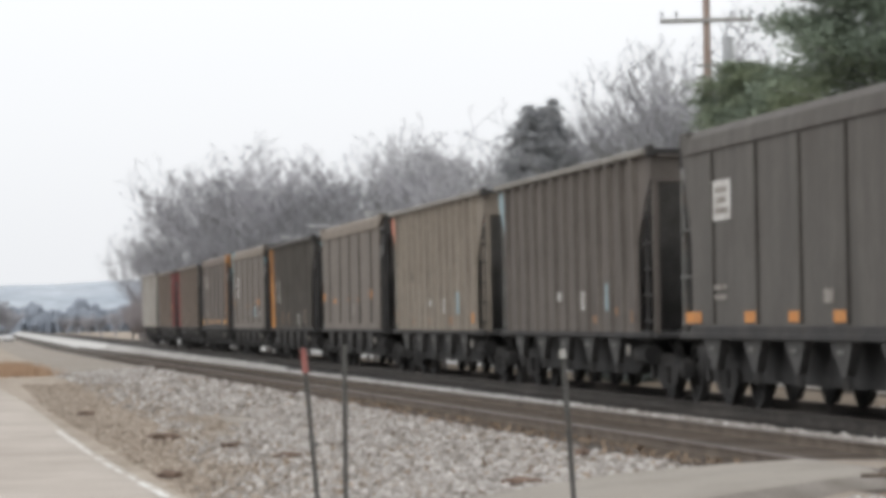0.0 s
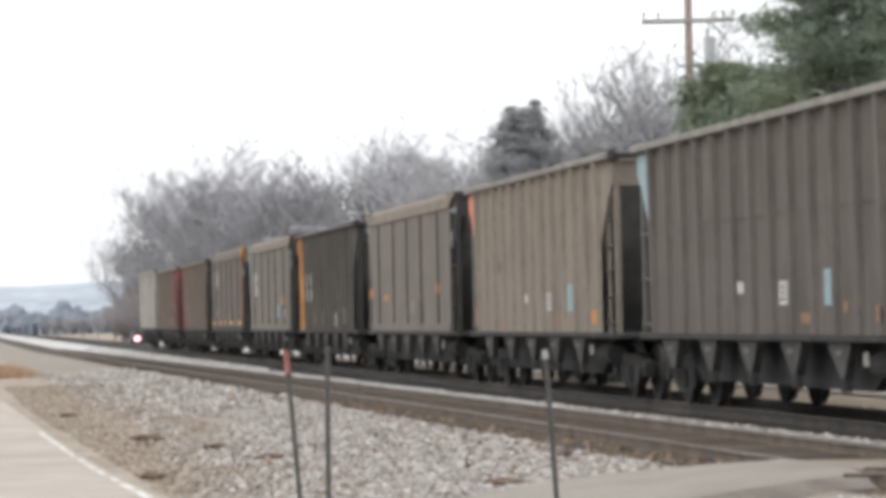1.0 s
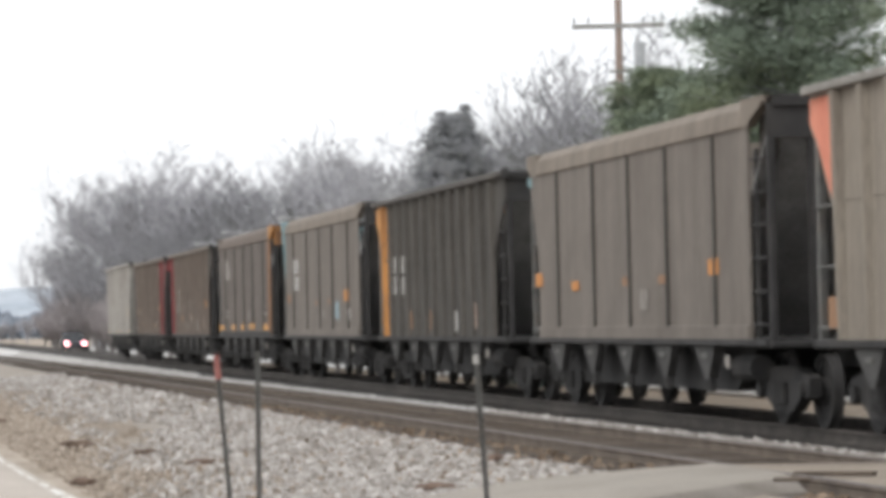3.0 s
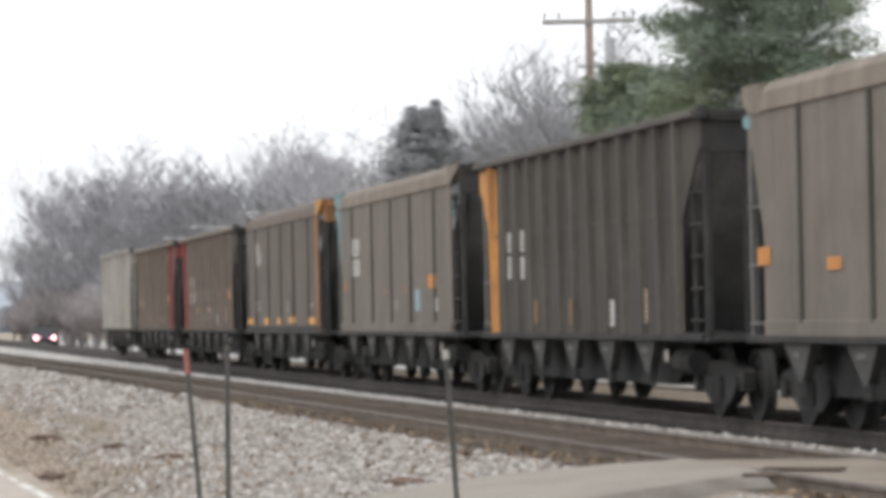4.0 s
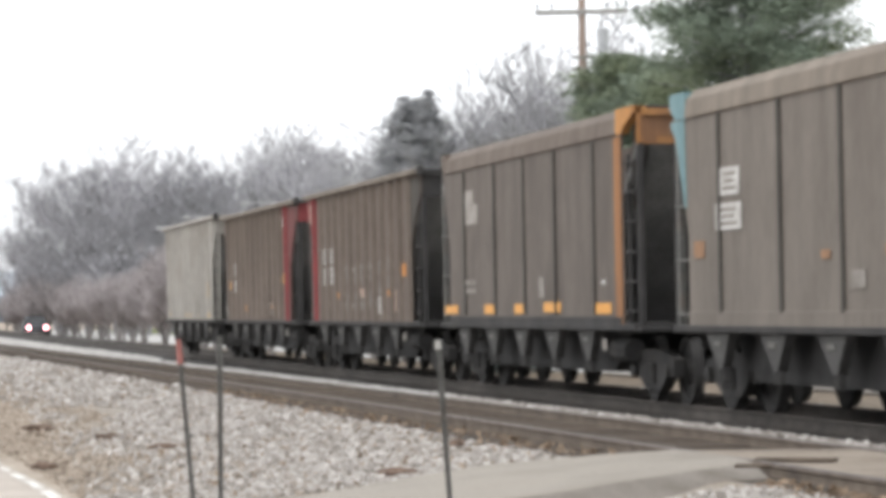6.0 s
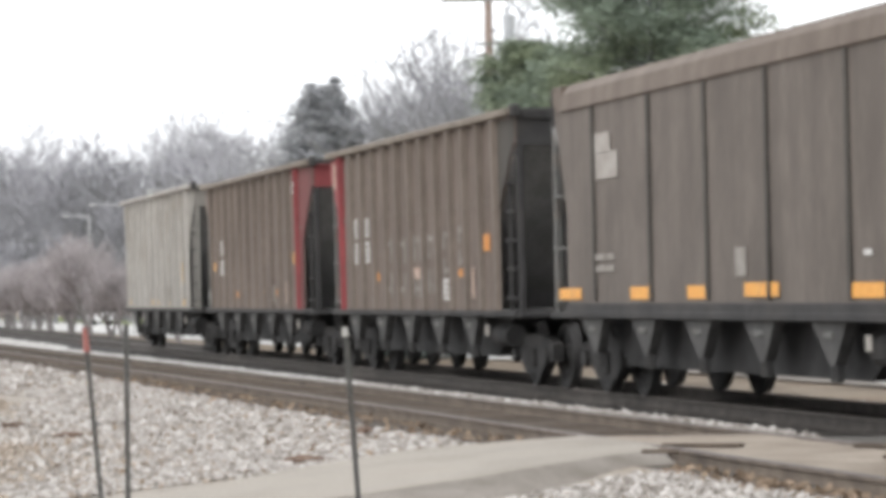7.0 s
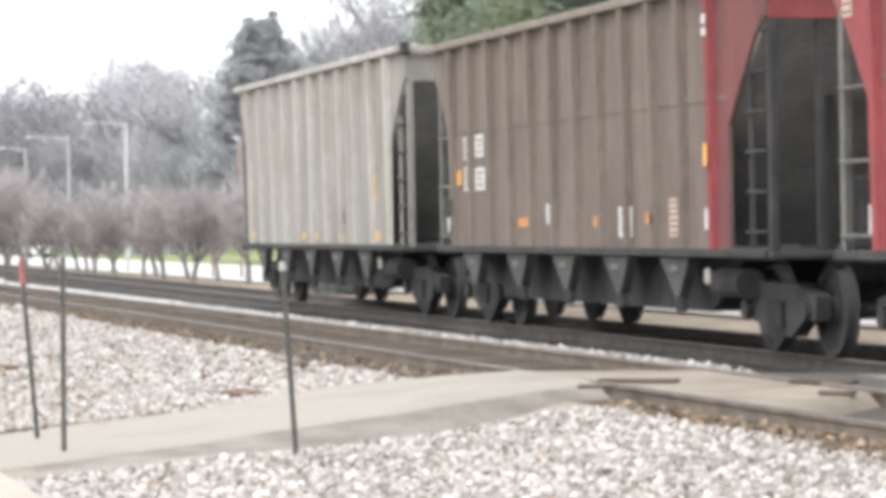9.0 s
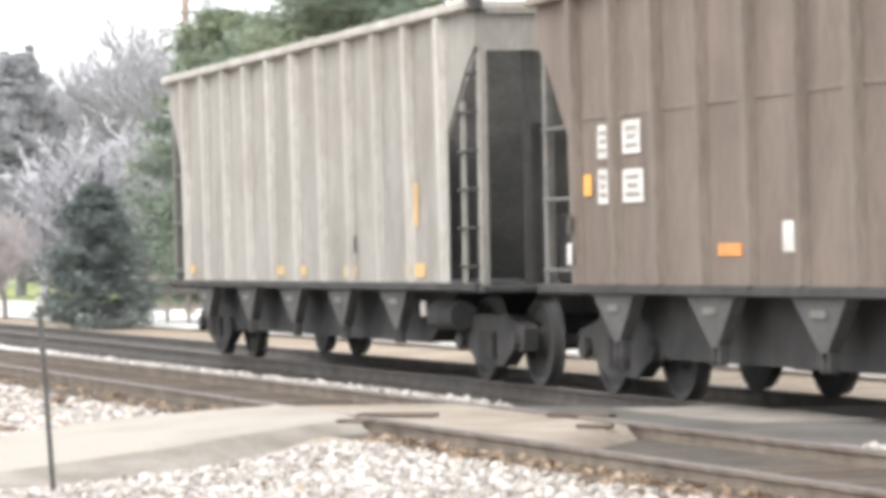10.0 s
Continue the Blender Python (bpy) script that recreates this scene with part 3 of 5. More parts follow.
def build_ends(car, front, tail, top):
    """Corner posts, ladders, platforms and couplers at both ends."""
    for e, paint in ((1, front), (0, tail)):
        s = -1 if e else 1
        for sx in (-1, 1):
            x = sx * (HALF - 0.04)
            bm = bmesh.new()
            y = s * (LEN / 2 - 0.05)
            box(bm, min(x, x - sx * 0.09), max(x, x - sx * 0.09), y - 0.05, y + 0.05, SILL, top - 0.5, 0.01)
            post = part("corner_post", bm, paint if paint in ("pale", "tan", "light_tan", "sooty") else "iron" if e else "post", car)
            if e:
                bm = bmesh.new()
                ys = s_to_y(13.58)
                box(bm, min(x, x - sx * 0.05), max(x, x - sx * 0.05), ys - 0.03, ys + 0.03, SILL, top - 0.62, 0.008)
                part("ladder_stile", bm, paint if paint in ("pale", "light_tan") else "iron", car)
            for k in range(6 if e else 3):
                z = (1.26 + 0.4 * k) if e else 1.22 + 0.68 * k
                bm = bmesh.new()
                yi = s_to_y(13.5) if e else s * (LEN / 2 - (0.92 if z < 2.4 else 0.92 - (z - 2.35) * 0.8))
                rod(bm, (sx * (HALF - 0.02), y, z), (sx * (HALF - 0.02), yi, z), 0.017, n=6)
                part("ladder_rung", bm, "iron" if e else "post", car)
            for k in range(5 if sx > 0 else 0):
                z = 1.25 + 0.42 * k
                bm = bmesh.new()
                rod(bm, (x - sx * 0.05, s * (LEN / 2 + 0.02), z), (x - sx * 0.5, s * (LEN / 2 + 0.02), z), 0.02, n=6)
                part("end_rung", bm, "iron", car)
            bm = bmesh.new()
            box(bm, min(x - sx * 0.5, x - sx * 0.57), max(x - sx * 0.5, x - sx * 0.57), y - 0.03, y + 0.03, SILL, top - 0.5)
            part("end_stile", bm, "iron", car)
        bm = bmesh.new()
        box(bm, -HALF, HALF, min(s * (LEN / 2 - 1.15), s * (LEN / 2 + 0.12)), max(s * (LEN / 2 - 1.15), s * (LEN / 2 + 0.12)), SILL - 0.08, SILL + 0.0, 0.02)
        part("end_platform", bm, "iron", car)
        bm = bmesh.new()
        box(bm, -0.16, 0.16, min(s * (LEN / 2 - 1.4), s * (LEN / 2 + 0.62)), max(s * (LEN / 2 - 1.4), s * (LEN / 2 + 0.62)), 0.74, 1.0, 0.03)
        box(bm, -0.2, 0.2, min(s * (LEN / 2 + 0.6), s * (LEN / 2 + 0.975)), max(s * (LEN / 2 + 0.6), s * (LEN / 2 + 0.975)), 0.7, 1.02, 0.05)
        part("coupler", bm, "iron", car)
        bm = bmesh.new()
        box(bm, -0.35, 0.35, min(s * (LEN / 2 - 0.8), s * (LEN / 2 - 0.45)), max(s * (LEN / 2 - 0.8), s * (LEN / 2 - 0.45)), SILL, SILL + 0.75, 0.03)
        rod(bm, (0.0, s * (LEN / 2 - 0.4), SILL + 1.05), (0.0, s * (LEN / 2 - 0.34), SILL + 1.05), 0.26, n=14)
        rod(bm, (0.0, s * (LEN / 2 - 0.45), SILL + 0.7), (0.0, s * (LEN / 2 - 0.45), SILL + 1.05), 0.04, n=6)
        part("brake_gear", bm, "iron", car)


WHEEL = {}


def wheelset_mesh():
    if "mesh" not in WHEEL:
        bm = bmesh.new()
        for s in (-1, 1):
            spin(bm, [(s * 0.69, 0.2), (s * 0.69, 0.485), (s * 0.715, 0.485), (s * 0.725, 0.46), (s * 0.82, 0.452), (s * 0.82, 0.4), (s * 0.775, 0.37), (s * 0.77, 0.18), (s * 0.84, 0.14), (s * 0.84, 0.085)], n=28)
        rod(bm, (-1.02, 0, 0), (1.02, 0, 0), 0.08, n=10)
        me = bpy.data.meshes.new("wheelset")
        bm.to_mesh(me)
        bm.free()
        me.materials.append(M["iron"])
        WHEEL["mesh"] = me
    return WHEEL["mesh"]


def build_running_gear(car):
    bm = bmesh.new()
    box(bm, -0.17, 0.17, -LEN / 2 + 0.5, LEN / 2 - 0.5, 0.72, SILL - 0.02, 0.02)
    part("centre_sill", bm, "iron", car)
    for sx in (-1, 1):
        bm = bmesh.new()
        x = sx * (HALF - 0.05)
        box(bm, min(x, x + sx * 0.09), max(x, x + sx * 0.09), -LEN / 2 + 0.02, LEN / 2 - 0.02, SILL - 0.06, SILL + 0.03, 0.012)
        part("side_sill", bm, "iron", car)
    # discharge chutes: inverted pyramids, five a side
    for sx in (-1, 1):
        for c in (1.9, 4.25, 6.5, 8.75, 11.0):
            y = s_to_y(c)
            bm = bmesh.new()
            x0, x1 = sx * (HALF - 0.02), sx * (HALF - 0.14)
            t = [bm.verts.new((x0, y + 0.6, SILL + 0.0)), bm.verts.new((x0, y - 0.6, SILL + 0.0)), bm.verts.new((x1, y - 0.6, SILL + 0.0)), bm.verts.new((x1, y + 0.6, SILL + 0.0))]
            m = sx * (HALF - 0.06)
            b = [bm.verts.new((m, y + 0.07, 0.56)), bm.verts.new((m, y - 0.07, 0.56)), bm.verts.new((m - sx * 0.12, y - 0.07, 0.56)), bm.verts.new((m - sx * 0.12, y + 0.07, 0.56))]
            for i in range(4):
                bm.faces.new((t[i], t[(i + 1) % 4], b[(i + 1) % 4], b[i]))
            bm.faces.new(t)
            bm.faces.new(b)
            bmesh.ops.recalc_face_normals(bm, faces=bm.faces[:])
            chute = part("chute", bm, "chute", car, "dusty triangular discharge chute")
            bm = bmesh.new()
            for d in (-0.07, 0.07):
                box(bm, min(m - sx * 0.01, m - sx * 0.09), max(m - sx * 0.01, m - sx * 0.09), y + d - 0.03, y + d + 0.03, 0.4, 0.6, 0.01)
            rod(bm, (m - sx * 0.05, y - 0.09, 0.46), (m - sx * 0.05, y + 0.09, 0.46), 0.025, n=6)
            part("gate", bm, "iron", chute)
            bm = bmesh.new()
            box(bm, min(x0 + sx * 0.005, x0 - sx * 0.03), max(x0 + sx * 0.005, x0 - sx * 0.03), y - 0.14, y + 0.14, SILL - 0.22, SILL - 0.16)
            part("latch", bm, "post", chute)
    bm = bmesh.new()
    prism(bm, [(s_to_y(1.2), SILL - 0.02), (s_to_y(2.3), 0.4), (s_to_y(11.2), 0.4), (s_to_y(12.4), SILL - 0.02)], -1.1, 1.1)
    part("hopper_bottom", bm, "soot", car)
    bm = bmesh.new()
    rod(bm, (-HALF + 0.35, s_to_y(12.6), 0.72), (-HALF + 0.35, s_to_y(11.7), 0.72), 0.16, n=12)
    part("air_reservoir", bm, "iron", car)
    bm = bmesh.new()
    box(bm, -HALF + 0.0, -HALF + 0.03, s_to_y(12.28), s_to_y(12.14), 0.72, 0.88, 0.01)
    part("placard", bm, "grey_panel", car, "small pale placard under the sill")
    for yc in (6.1, -6.1):
        bm = bmesh.new()
        box(bm, -0.9, 0.9, yc - 0.22, yc + 0.22, 0.42, 0.72, 0.03)
        truck = part("truck", bm, "iron", car)
        for sx in (-1, 1):
            bm = bmesh.new()
            x0, x1 = sx * 0.9, sx * 1.06
            out = [(yc - 1.15, 0.62), (yc - 1.1, 0.38), (yc - 0.72, 0.36), (yc - 0.42, 0.2), (yc + 0.42, 0.2), (yc + 0.72, 0.36), (yc + 1.1, 0.38), (yc + 1.15, 0.62), (yc + 0.55, 0.74), (yc - 0.55, 0.74)]
            prism(bm, out, min(x0, x1), max(x0, x1))
            for yy in (-0.16, 0.0, 0.16):
                rod(bm, (sx * 1.09, yc + yy, 0.28), (sx * 1.09, yc + yy, 0.56), 0.055, n=8)
            for yy in (-0.89, 0.89):
                rod(bm, (x1, yc + yy, 0.457), (x1 + sx * 0.07, yc + yy, 0.457), 0.11, n=10)
            part("side_frame", bm, "iron", truck)
        for yy in (-0.89, 0.89):
            ws = new("wheelset", wheelset_mesh())
            ws.parent = truck
            ws.location = (0, yc + yy, 0.457)
            WHEELSETS.append(ws)


WHEELSETS = []
CARS = []


def mark(car, s, z, w, h, paint, name="stencil", label="", out=0.012):
    """A painted panel on the side that faces the lane; s and z are its centre."""
    if out > 0.05:
        # on the nearest side post, or on the sheet just behind it
        ribs = rib_places(car)
        near = min(ribs, key=lambda r: abs(r - s + 0.15))
        if abs(near - s + 0.15) < 0.3:
            s, out, w = near, RIB + 0.003, min(w, 0.12)
        else:
            s, out = s - 0.4, 0.012
    bm = bmesh.new()
    z += LIFT
    x = -HALF - out
    if paint == "faded_mark" and h > 0.5:
        # worn letters in two lines that cannot be read: plain strokes only
        y = s_to_y(s)
        for row, c in ((0, z + h * 0.28), (1, z - h * 0.3)):
            hh = h * 0.2
            for d in (-0.36, 0.32):
                box(bm, x - 0.004, x, y + (d - 0.09) * w, y + (d + 0.09) * w, c - hh, c + hh)
            d = hh * (0.55, -0.35)[row]
            box(bm, x - 0.0035, x, y - 0.3 * w, y + 0.3 * w, c + d - 0.035, c + d + 0.035)
        return part("worn_letter", bm, paint, car, label)
    box(bm, x - 0.004, x, s_to_y(s) - w / 2, s_to_y(s) + w / 2, z - h / 2, z + h / 2)
    plate = part(name, bm, paint, car, label)
    if paint == "white_mark" and h > 0.25 and w > 0.15:
        # illegible characters: plain bars
        for i in range(3):
            bm = bmesh.new()
            c = z + h * (0.26 - 0.26 * i)
            l = w * (0.62, 0.5, 0.66)[i]
            box(bm, x - 0.007, x - 0.0045, s_to_y(s) - l / 2, s_to_y(s) + l / 2, c - h * 0.075, c + h * 0.075)
            part("bar", bm, "faded_mark", plate)
    if paint == "pink_mark" and h > 0.35:
        for i in range(6):
            bm = bmesh.new()
            c = z + h * (0.4 - 0.16 * i)
            box(bm, x - 0.007, x - 0.0045, s_to_y(s) - w * 0.42, s_to_y(s) + w * 0.42, c - h * 0.03, c + h * 0.03)
            part("bar", bm, "brown", plate)
    return plate


def paint_end(car, which, paint, top, full=True, wide=1.42):
    """A coloured end strip of a side, above the end ladder's cut-out."""
    top += LIFT
    bm = bmesh.new()
    if not full and top < 3.75 and which == "tail":
        e = [(0.0, top), (0.0, top - 0.08), (0.22, top - 0.2), (0.62, 2.55), (0.7, 2.55), (0.66, top)]
        if wide < 1.0:
            e = [(0.0, top), (0.0, top - 0.12), (0.3, top - 0.16), (0.3, top)]
    elif top < 3.75:
        e = [(0.79, top - 0.02), (0.79, SILL + 0.03), (1.2, SILL + 0.03), (1.2, top - 0.02)]
    else:
        e = None
    e = e or ([(0.0, top - 0.14), (0.0, top - 0.42), (0.25, top - 0.62), (0.96 if which == "tail" else 1.15, 2.35), (0.96 if which == "tail" else 1.15, SILL + 0.03), (wide, SILL + 0.03), (wide, top - 0.14)] if full else
         [(0.0, top - 0.14), (0.0, top - 0.42), (0.25, top - 0.62), (0.8, 2.65), (0.95, top - 0.14)])
    poly = [(s_to_y(s if which == "tail" else LEN - s), z) for s, z in e]
    prism(bm, poly, -HALF - 0.004, -HALF - 0.009)
    return part("end_stripe", bm, paint, car, "painted end stripe")


def build_car(k, style, paint, post, chord, top, front="iron", tail="iron", label=""):
    top += LIFT
    car = thing("hopper_car", label, "freight car", "coal hopper cars of one train")
    car["ribs"] = 11 if paint == "pale" else 12 if front == "maroon" else 13
    build_body(car, style, paint, post, chord, top, front, tail)
    build_ends(car, front, tail, top)
    build_running_gear(car)
    CARS.append((k, car))
    return car


c1 = build_car(1, "ribbed", "pale", "pale_post", "pale_post", 3.95, front="pale", label="pale grey ribbed steel coal hopper, last car of the train")
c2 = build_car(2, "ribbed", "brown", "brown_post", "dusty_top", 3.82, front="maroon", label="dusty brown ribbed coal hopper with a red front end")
c3 = build_car(3, "ribbed", "brown", "brown_post", "dusty_top", 3.82, tail="red", label="dusty brown ribbed coal hopper with faded white lettering, red rear end")
c4 = build_car(4, "smooth", "umber", "dark", "brown_post", 3.95, front="orange", label="grimy brown smooth-sided coal hopper with amber markers, orange front end")
c5 = build_car(5, "smooth", "tan", "dark", "dusty_top", 3.95, tail="teal", label="dusty tan smooth-sided coal hopper with a teal rear end")
c6 = build_car(6, "ribbed", "dark", "dark_post", "grey", 3.82, tail="orange", label="dirty dark ribbed coal hopper with an orange rear end")
c7 = build_car(7, "smooth", "tan", "dark", "dusty_top", 3.95, tail="grey", label="tan smooth-sided coal hopper with orange squares and teal rear corner")
c8 = build_car(8, "ribbed", "light_tan", "light_tan", "pale", 3.88, tail="coral", front="light_tan", label="light brown ribbed coal hopper with a coral rear corner")
c9 = build_car(9, "ribbed", "sooty", "sooty", "pale", 3.86, front="sooty", label="dark brown ribbed coal hopper with white and orange stencils")
c10 = build_car(10, "smooth", "grey", "dark", "grey", 3.95, label="grey smooth-sided coal hopper with white panel and orange markers")

OUT = 0.1      # on the posts of a ribbed side
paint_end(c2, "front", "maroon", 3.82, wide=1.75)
paint_end(c3, "tail", "red", 3.82, wide=1.3)
paint_end(c4, "front", "rust_orange", 3.59)
paint_end(c3, "front", "dark", 3.82, wide=1.16)
paint_end(c6, "front", "dark", 3.82, wide=1.16)
paint_end(c5, "tail", "teal", 3.59, False)
paint_end(c6, "tail", "orange", 3.82)
paint_end(c7, "tail", "teal", 3.59, False, 0.5)
paint_end(c8, "tail", "coral", 3.88, False)
paint_end(c9, "tail", "blue_mark", 3.86, False)


mark(c1, 1.25, 1.18, 0.52, 0.11, "worn_amber", name="reflector")
mark(c1, 6.18, 1.16, 0.45, 0.11, "worn_amber", name="reflector")
mark(c1, 7.23, 1.16, 0.45, 0.11, "worn_amber", name="reflector")
mark(c1, 9.45, 1.15, 0.53, 0.12, "worn_amber", name="reflector")
mark(c1, 12.02, 1.16, 0.75, 0.15, "worn_amber", name="reflector")
mark(c1, 11.92, 1.88, 0.49, 0.47, "worn_amber", name="reflector")
mark(c1, 9.53, 1.46, 0.31, 0.20, "dark")
mark(c2, 1.82, 2.34, 0.26, 0.31, "white_mark")
mark(c2, 2.56, 2.36, 0.45, 0.30, "white_mark")
mark(c2, 1.82, 1.93, 0.26, 0.32, "white_mark")
mark(c2, 2.58, 1.92, 0.52, 0.30, "white_mark")
mark(c2, 1.12, 1.31, 0.20, 0.20, "white_mark", out=OUT)
mark(c2, 6.05, 1.43, 0.25, 0.25, "white_mark")
mark(c2, 4.82, 1.33, 0.51, 0.11, "rust_mark", name="reflector")
mark(c2, 1.4, 1.95, 0.2, 0.2, "yellow_mark", name="reflector")
mark(c2, 1.12, 1.59, 0.20, 0.19, "dark", out=OUT)
mark(c2, 8.25, 1.33, 0.47, 0.12, "rust_mark", name="reflector")
mark(c2, 10.69, 1.36, 0.20, 0.12, "rust_mark", name="reflector", out=OUT)
mark(c2, 12.66, 2.00, 0.2, 0.23, "yellow_mark", name="reflector", out=OUT)
mark(c2, 9.34, 1.32, 0.53, 0.34, "white_mark")
mark(c2, 12.66, 3.40, 0.12, 0.10, "white_mark", out=OUT)
mark(c2, 12.66, 3.27, 0.12, 0.08, "white_mark", out=OUT)
mark(c2, 12.30, 1.34, 0.13, 0.22, "white_mark")
mark(c2, 11.23, 1.36, 0.45, 0.41, "pink_mark")
mark(c3, 2.38, 2.42, 0.27, 0.32, "white_mark")
mark(c3, 3.34, 2.42, 0.36, 0.31, "white_mark")
mark(c3, 2.38, 1.99, 0.26, 0.34, "white_mark")
mark(c3, 3.36, 2.00, 0.42, 0.35, "white_mark")
mark(c3, 1.03, 1.31, 0.31, 0.26, "white_mark")
mark(c3, 9.69, 1.34, 0.50, 0.32, "white_mark")
mark(c3, 5.26, 1.73, 0.56, 0.98, "faded_mark")
mark(c3, 6.34, 1.71, 0.60, 0.96, "faded_mark")
mark(c3, 7.53, 1.73, 0.61, 1.00, "faded_mark")
mark(c3, 8.59, 1.76, 0.57, 0.94, "faded_mark")
mark(c3, 9.71, 1.89, 0.61, 0.71, "faded_mark")
mark(c3, 10.77, 1.98, 0.52, 0.60, "faded_mark")
mark(c3, 4.71, 1.57, 0.20, 0.14, "rust_mark", name="reflector", out=OUT)
mark(c3, 10.76, 1.58, 0.48, 0.11, "rust_mark", name="reflector")
mark(c3, 12.42, 2.00, 0.42, 0.24, "rust_mark", name="reflector")
mark(c3, 7.50, 1.60, 0.66, 0.17, "pink_mark")
mark(c3, 11.88, 1.43, 0.20, 0.42, "pink_mark", out=OUT)
mark(c3, 0.39, 3.39, 0.25, 0.46, "pink_mark")
mark(c4, 0.99, 1.25, 1.11, 0.14, "yellow_mark", name="reflector")
mark(c4, 4.30, 1.25, 0.83, 0.15, "yellow_mark", name="reflector")
mark(c4, 6.65, 1.25, 0.72, 0.15, "yellow_mark", name="reflector")
mark(c4, 9.00, 1.27, 1.18, 0.15, "yellow_mark", name="reflector")
mark(c4, 12.25, 1.25, 1.02, 0.15, "yellow_mark", name="reflector")
mark(c4, 2.66, 1.70, 1.00, 0.08, "faded_mark")
mark(c4, 2.69, 1.56, 0.93, 0.08, "faded_mark")
mark(c4, 8.30, 1.57, 0.41, 0.31, "faded_mark")
mark(c4, 2.72, 3.11, 0.72, 0.25, "grey_panel")
mark(c4, 2.89, 2.83, 1.02, 0.33, "grey_panel")
mark(c4, 12.32, 1.61, 0.24, 0.06, "white_mark")
mark(c5, 2.70, 2.75, 0.86, 0.33, "white_mark")
mark(c5, 2.64, 2.33, 1.12, 0.32, "white_mark")
mark(c5, 11.90, 1.52, 0.31, 0.23, "white_mark")
mark(c5, 11.52, 1.94, 0.79, 0.25, "rust_mark", name="reflector")
mark(c5, 6.48, 1.81, 0.32, 0.10, "dull_rust", name="reflector")
mark(c5, 8.70, 1.82, 0.35, 0.12, "dull_rust", name="reflector")
mark(c5, 9.99, 1.61, 0.56, 0.39, "blue_mark")
mark(c5, 7.60, 1.53, 0.51, 0.19, "faded_mark")
mark(c5, 1.28, 1.96, 0.50, 0.21, "dull_rust", name="reflector")
mark(c6, 2.36, 2.46, 0.26, 0.30, "white_mark")
mark(c6, 3.3, 2.46, 0.4, 0.32, "white_mark")
mark(c6, 2.36, 2.06, 0.26, 0.34, "white_mark")
mark(c6, 3.3, 2.04, 0.4, 0.33, "white_mark")
mark(c6, 9.16, 1.31, 0.60, 0.36, "white_mark")
mark(c6, 4.71, 1.35, 0.20, 0.36, "dull_rust", name="reflector", out=OUT)
mark(c6, 7.10, 1.34, 0.20, 0.38, "dull_rust", name="reflector", out=OUT)
mark(c6, 11.97, 1.79, 0.22, 0.37, "dull_rust", name="reflector")
mark(c6, 11.19, 1.40, 0.37, 0.44, "pink_mark")
mark(c7, 0.78, 1.94, 0.53, 0.21, "rust_mark", name="reflector")
mark(c7, 3.49, 1.81, 0.52, 0.14, "rust_mark", name="reflector")
mark(c7, 6.84, 1.83, 0.45, 0.13, "dull_rust", name="reflector")
mark(c7, 9.02, 1.82, 0.51, 0.12, "dull_rust", name="reflector")
mark(c7, 11.72, 1.94, 0.53, 0.21, "rust_mark", name="reflector")
mark(c7, 7.93, 1.56, 0.47, 0.28, "faded_mark")
mark(c8, 6.35, 1.63, 0.37, 0.14, "white_mark")
mark(c8, 8.58, 1.56, 0.42, 0.30, "white_mark")
mark(c8, 10.62, 1.61, 0.6, 0.46, "blue_mark")
mark(c8, 12.62, 1.28, 0.42, 0.22, "rust_mark", name="reflector")
mark(c8, 0.83, 1.33, 0.50, 0.35, "dull_rust", name="reflector")
mark(c8, 9.56, 1.23, 0.5, 0.16, "dull_rust", name="reflector")
mark(c8, 3.8, 1.22, 0.5, 0.14, "dull_rust", name="reflector")
mark(c8, 6.1, 1.23, 0.42, 0.12, "dull_rust", name="reflector")
mark(c8, 3.81, 2.25, 0.67, 0.20, "dark")
mark(c9, 6.36, 1.64, 0.37, 0.15, "white_mark")
mark(c9, 8.61, 1.55, 0.42, 0.30, "white_mark")
mark(c9, 10.79, 1.60, 0.48, 0.44, "blue_mark")
mark(c9, 11.88, 1.36, 0.20, 0.13, "dull_rust", name="reflector", out=OUT)
mark(c9, 13.08, 1.27, 0.20, 0.20, "dull_rust", name="reflector", out=OUT)
mark(c9, 9.73, 1.23, 0.56, 0.13, "dull_rust", name="reflector")
mark(c10, 2.81, 2.88, 1.12, 0.56, "white_mark")
mark(c10, 0.93, 1.25, 1.00, 0.16, "rust_mark", name="reflector")
mark(c10, 4.37, 1.25, 0.63, 0.15, "rust_mark", name="reflector")
mark(c10, 6.74, 1.25, 0.63, 0.14, "rust_mark", name="reflector")
mark(c10, 8.95, 1.25, 0.68, 0.15, "rust_mark", name="reflector")
mark(c10, 2.65, 1.67, 0.75, 0.07, "faded_mark")
mark(c10, 2.65, 1.53, 0.7, 0.07, "faded_mark")
mark(c10, 8.40, 1.50, 0.47, 0.17, "faded_mark")


def motions():
    """The train rolls towards the lane's end at a steady pace; its wheels turn with it."""
    for k, car in CARS:
        rows = []
        for t in (0.0, 2.5, 5.0, 7.5, 10.0):
            y = TAIL - SPEED * t - 0.0029 * t * t - (k - 1) * PITCH - LEN / 2
            rows.append((t, pose(FAR_X, y, FAR_TOP)))
        walk(car, rows)
    step = 1.0 / 30
    for ws in WHEELSETS:
        y = ws.location.y
        walk(ws, [(i * step, pose(0, y, 0.457, math.degrees(SPEED * i * step / 0.457) % 360.0)) for i in range(0, 301)])

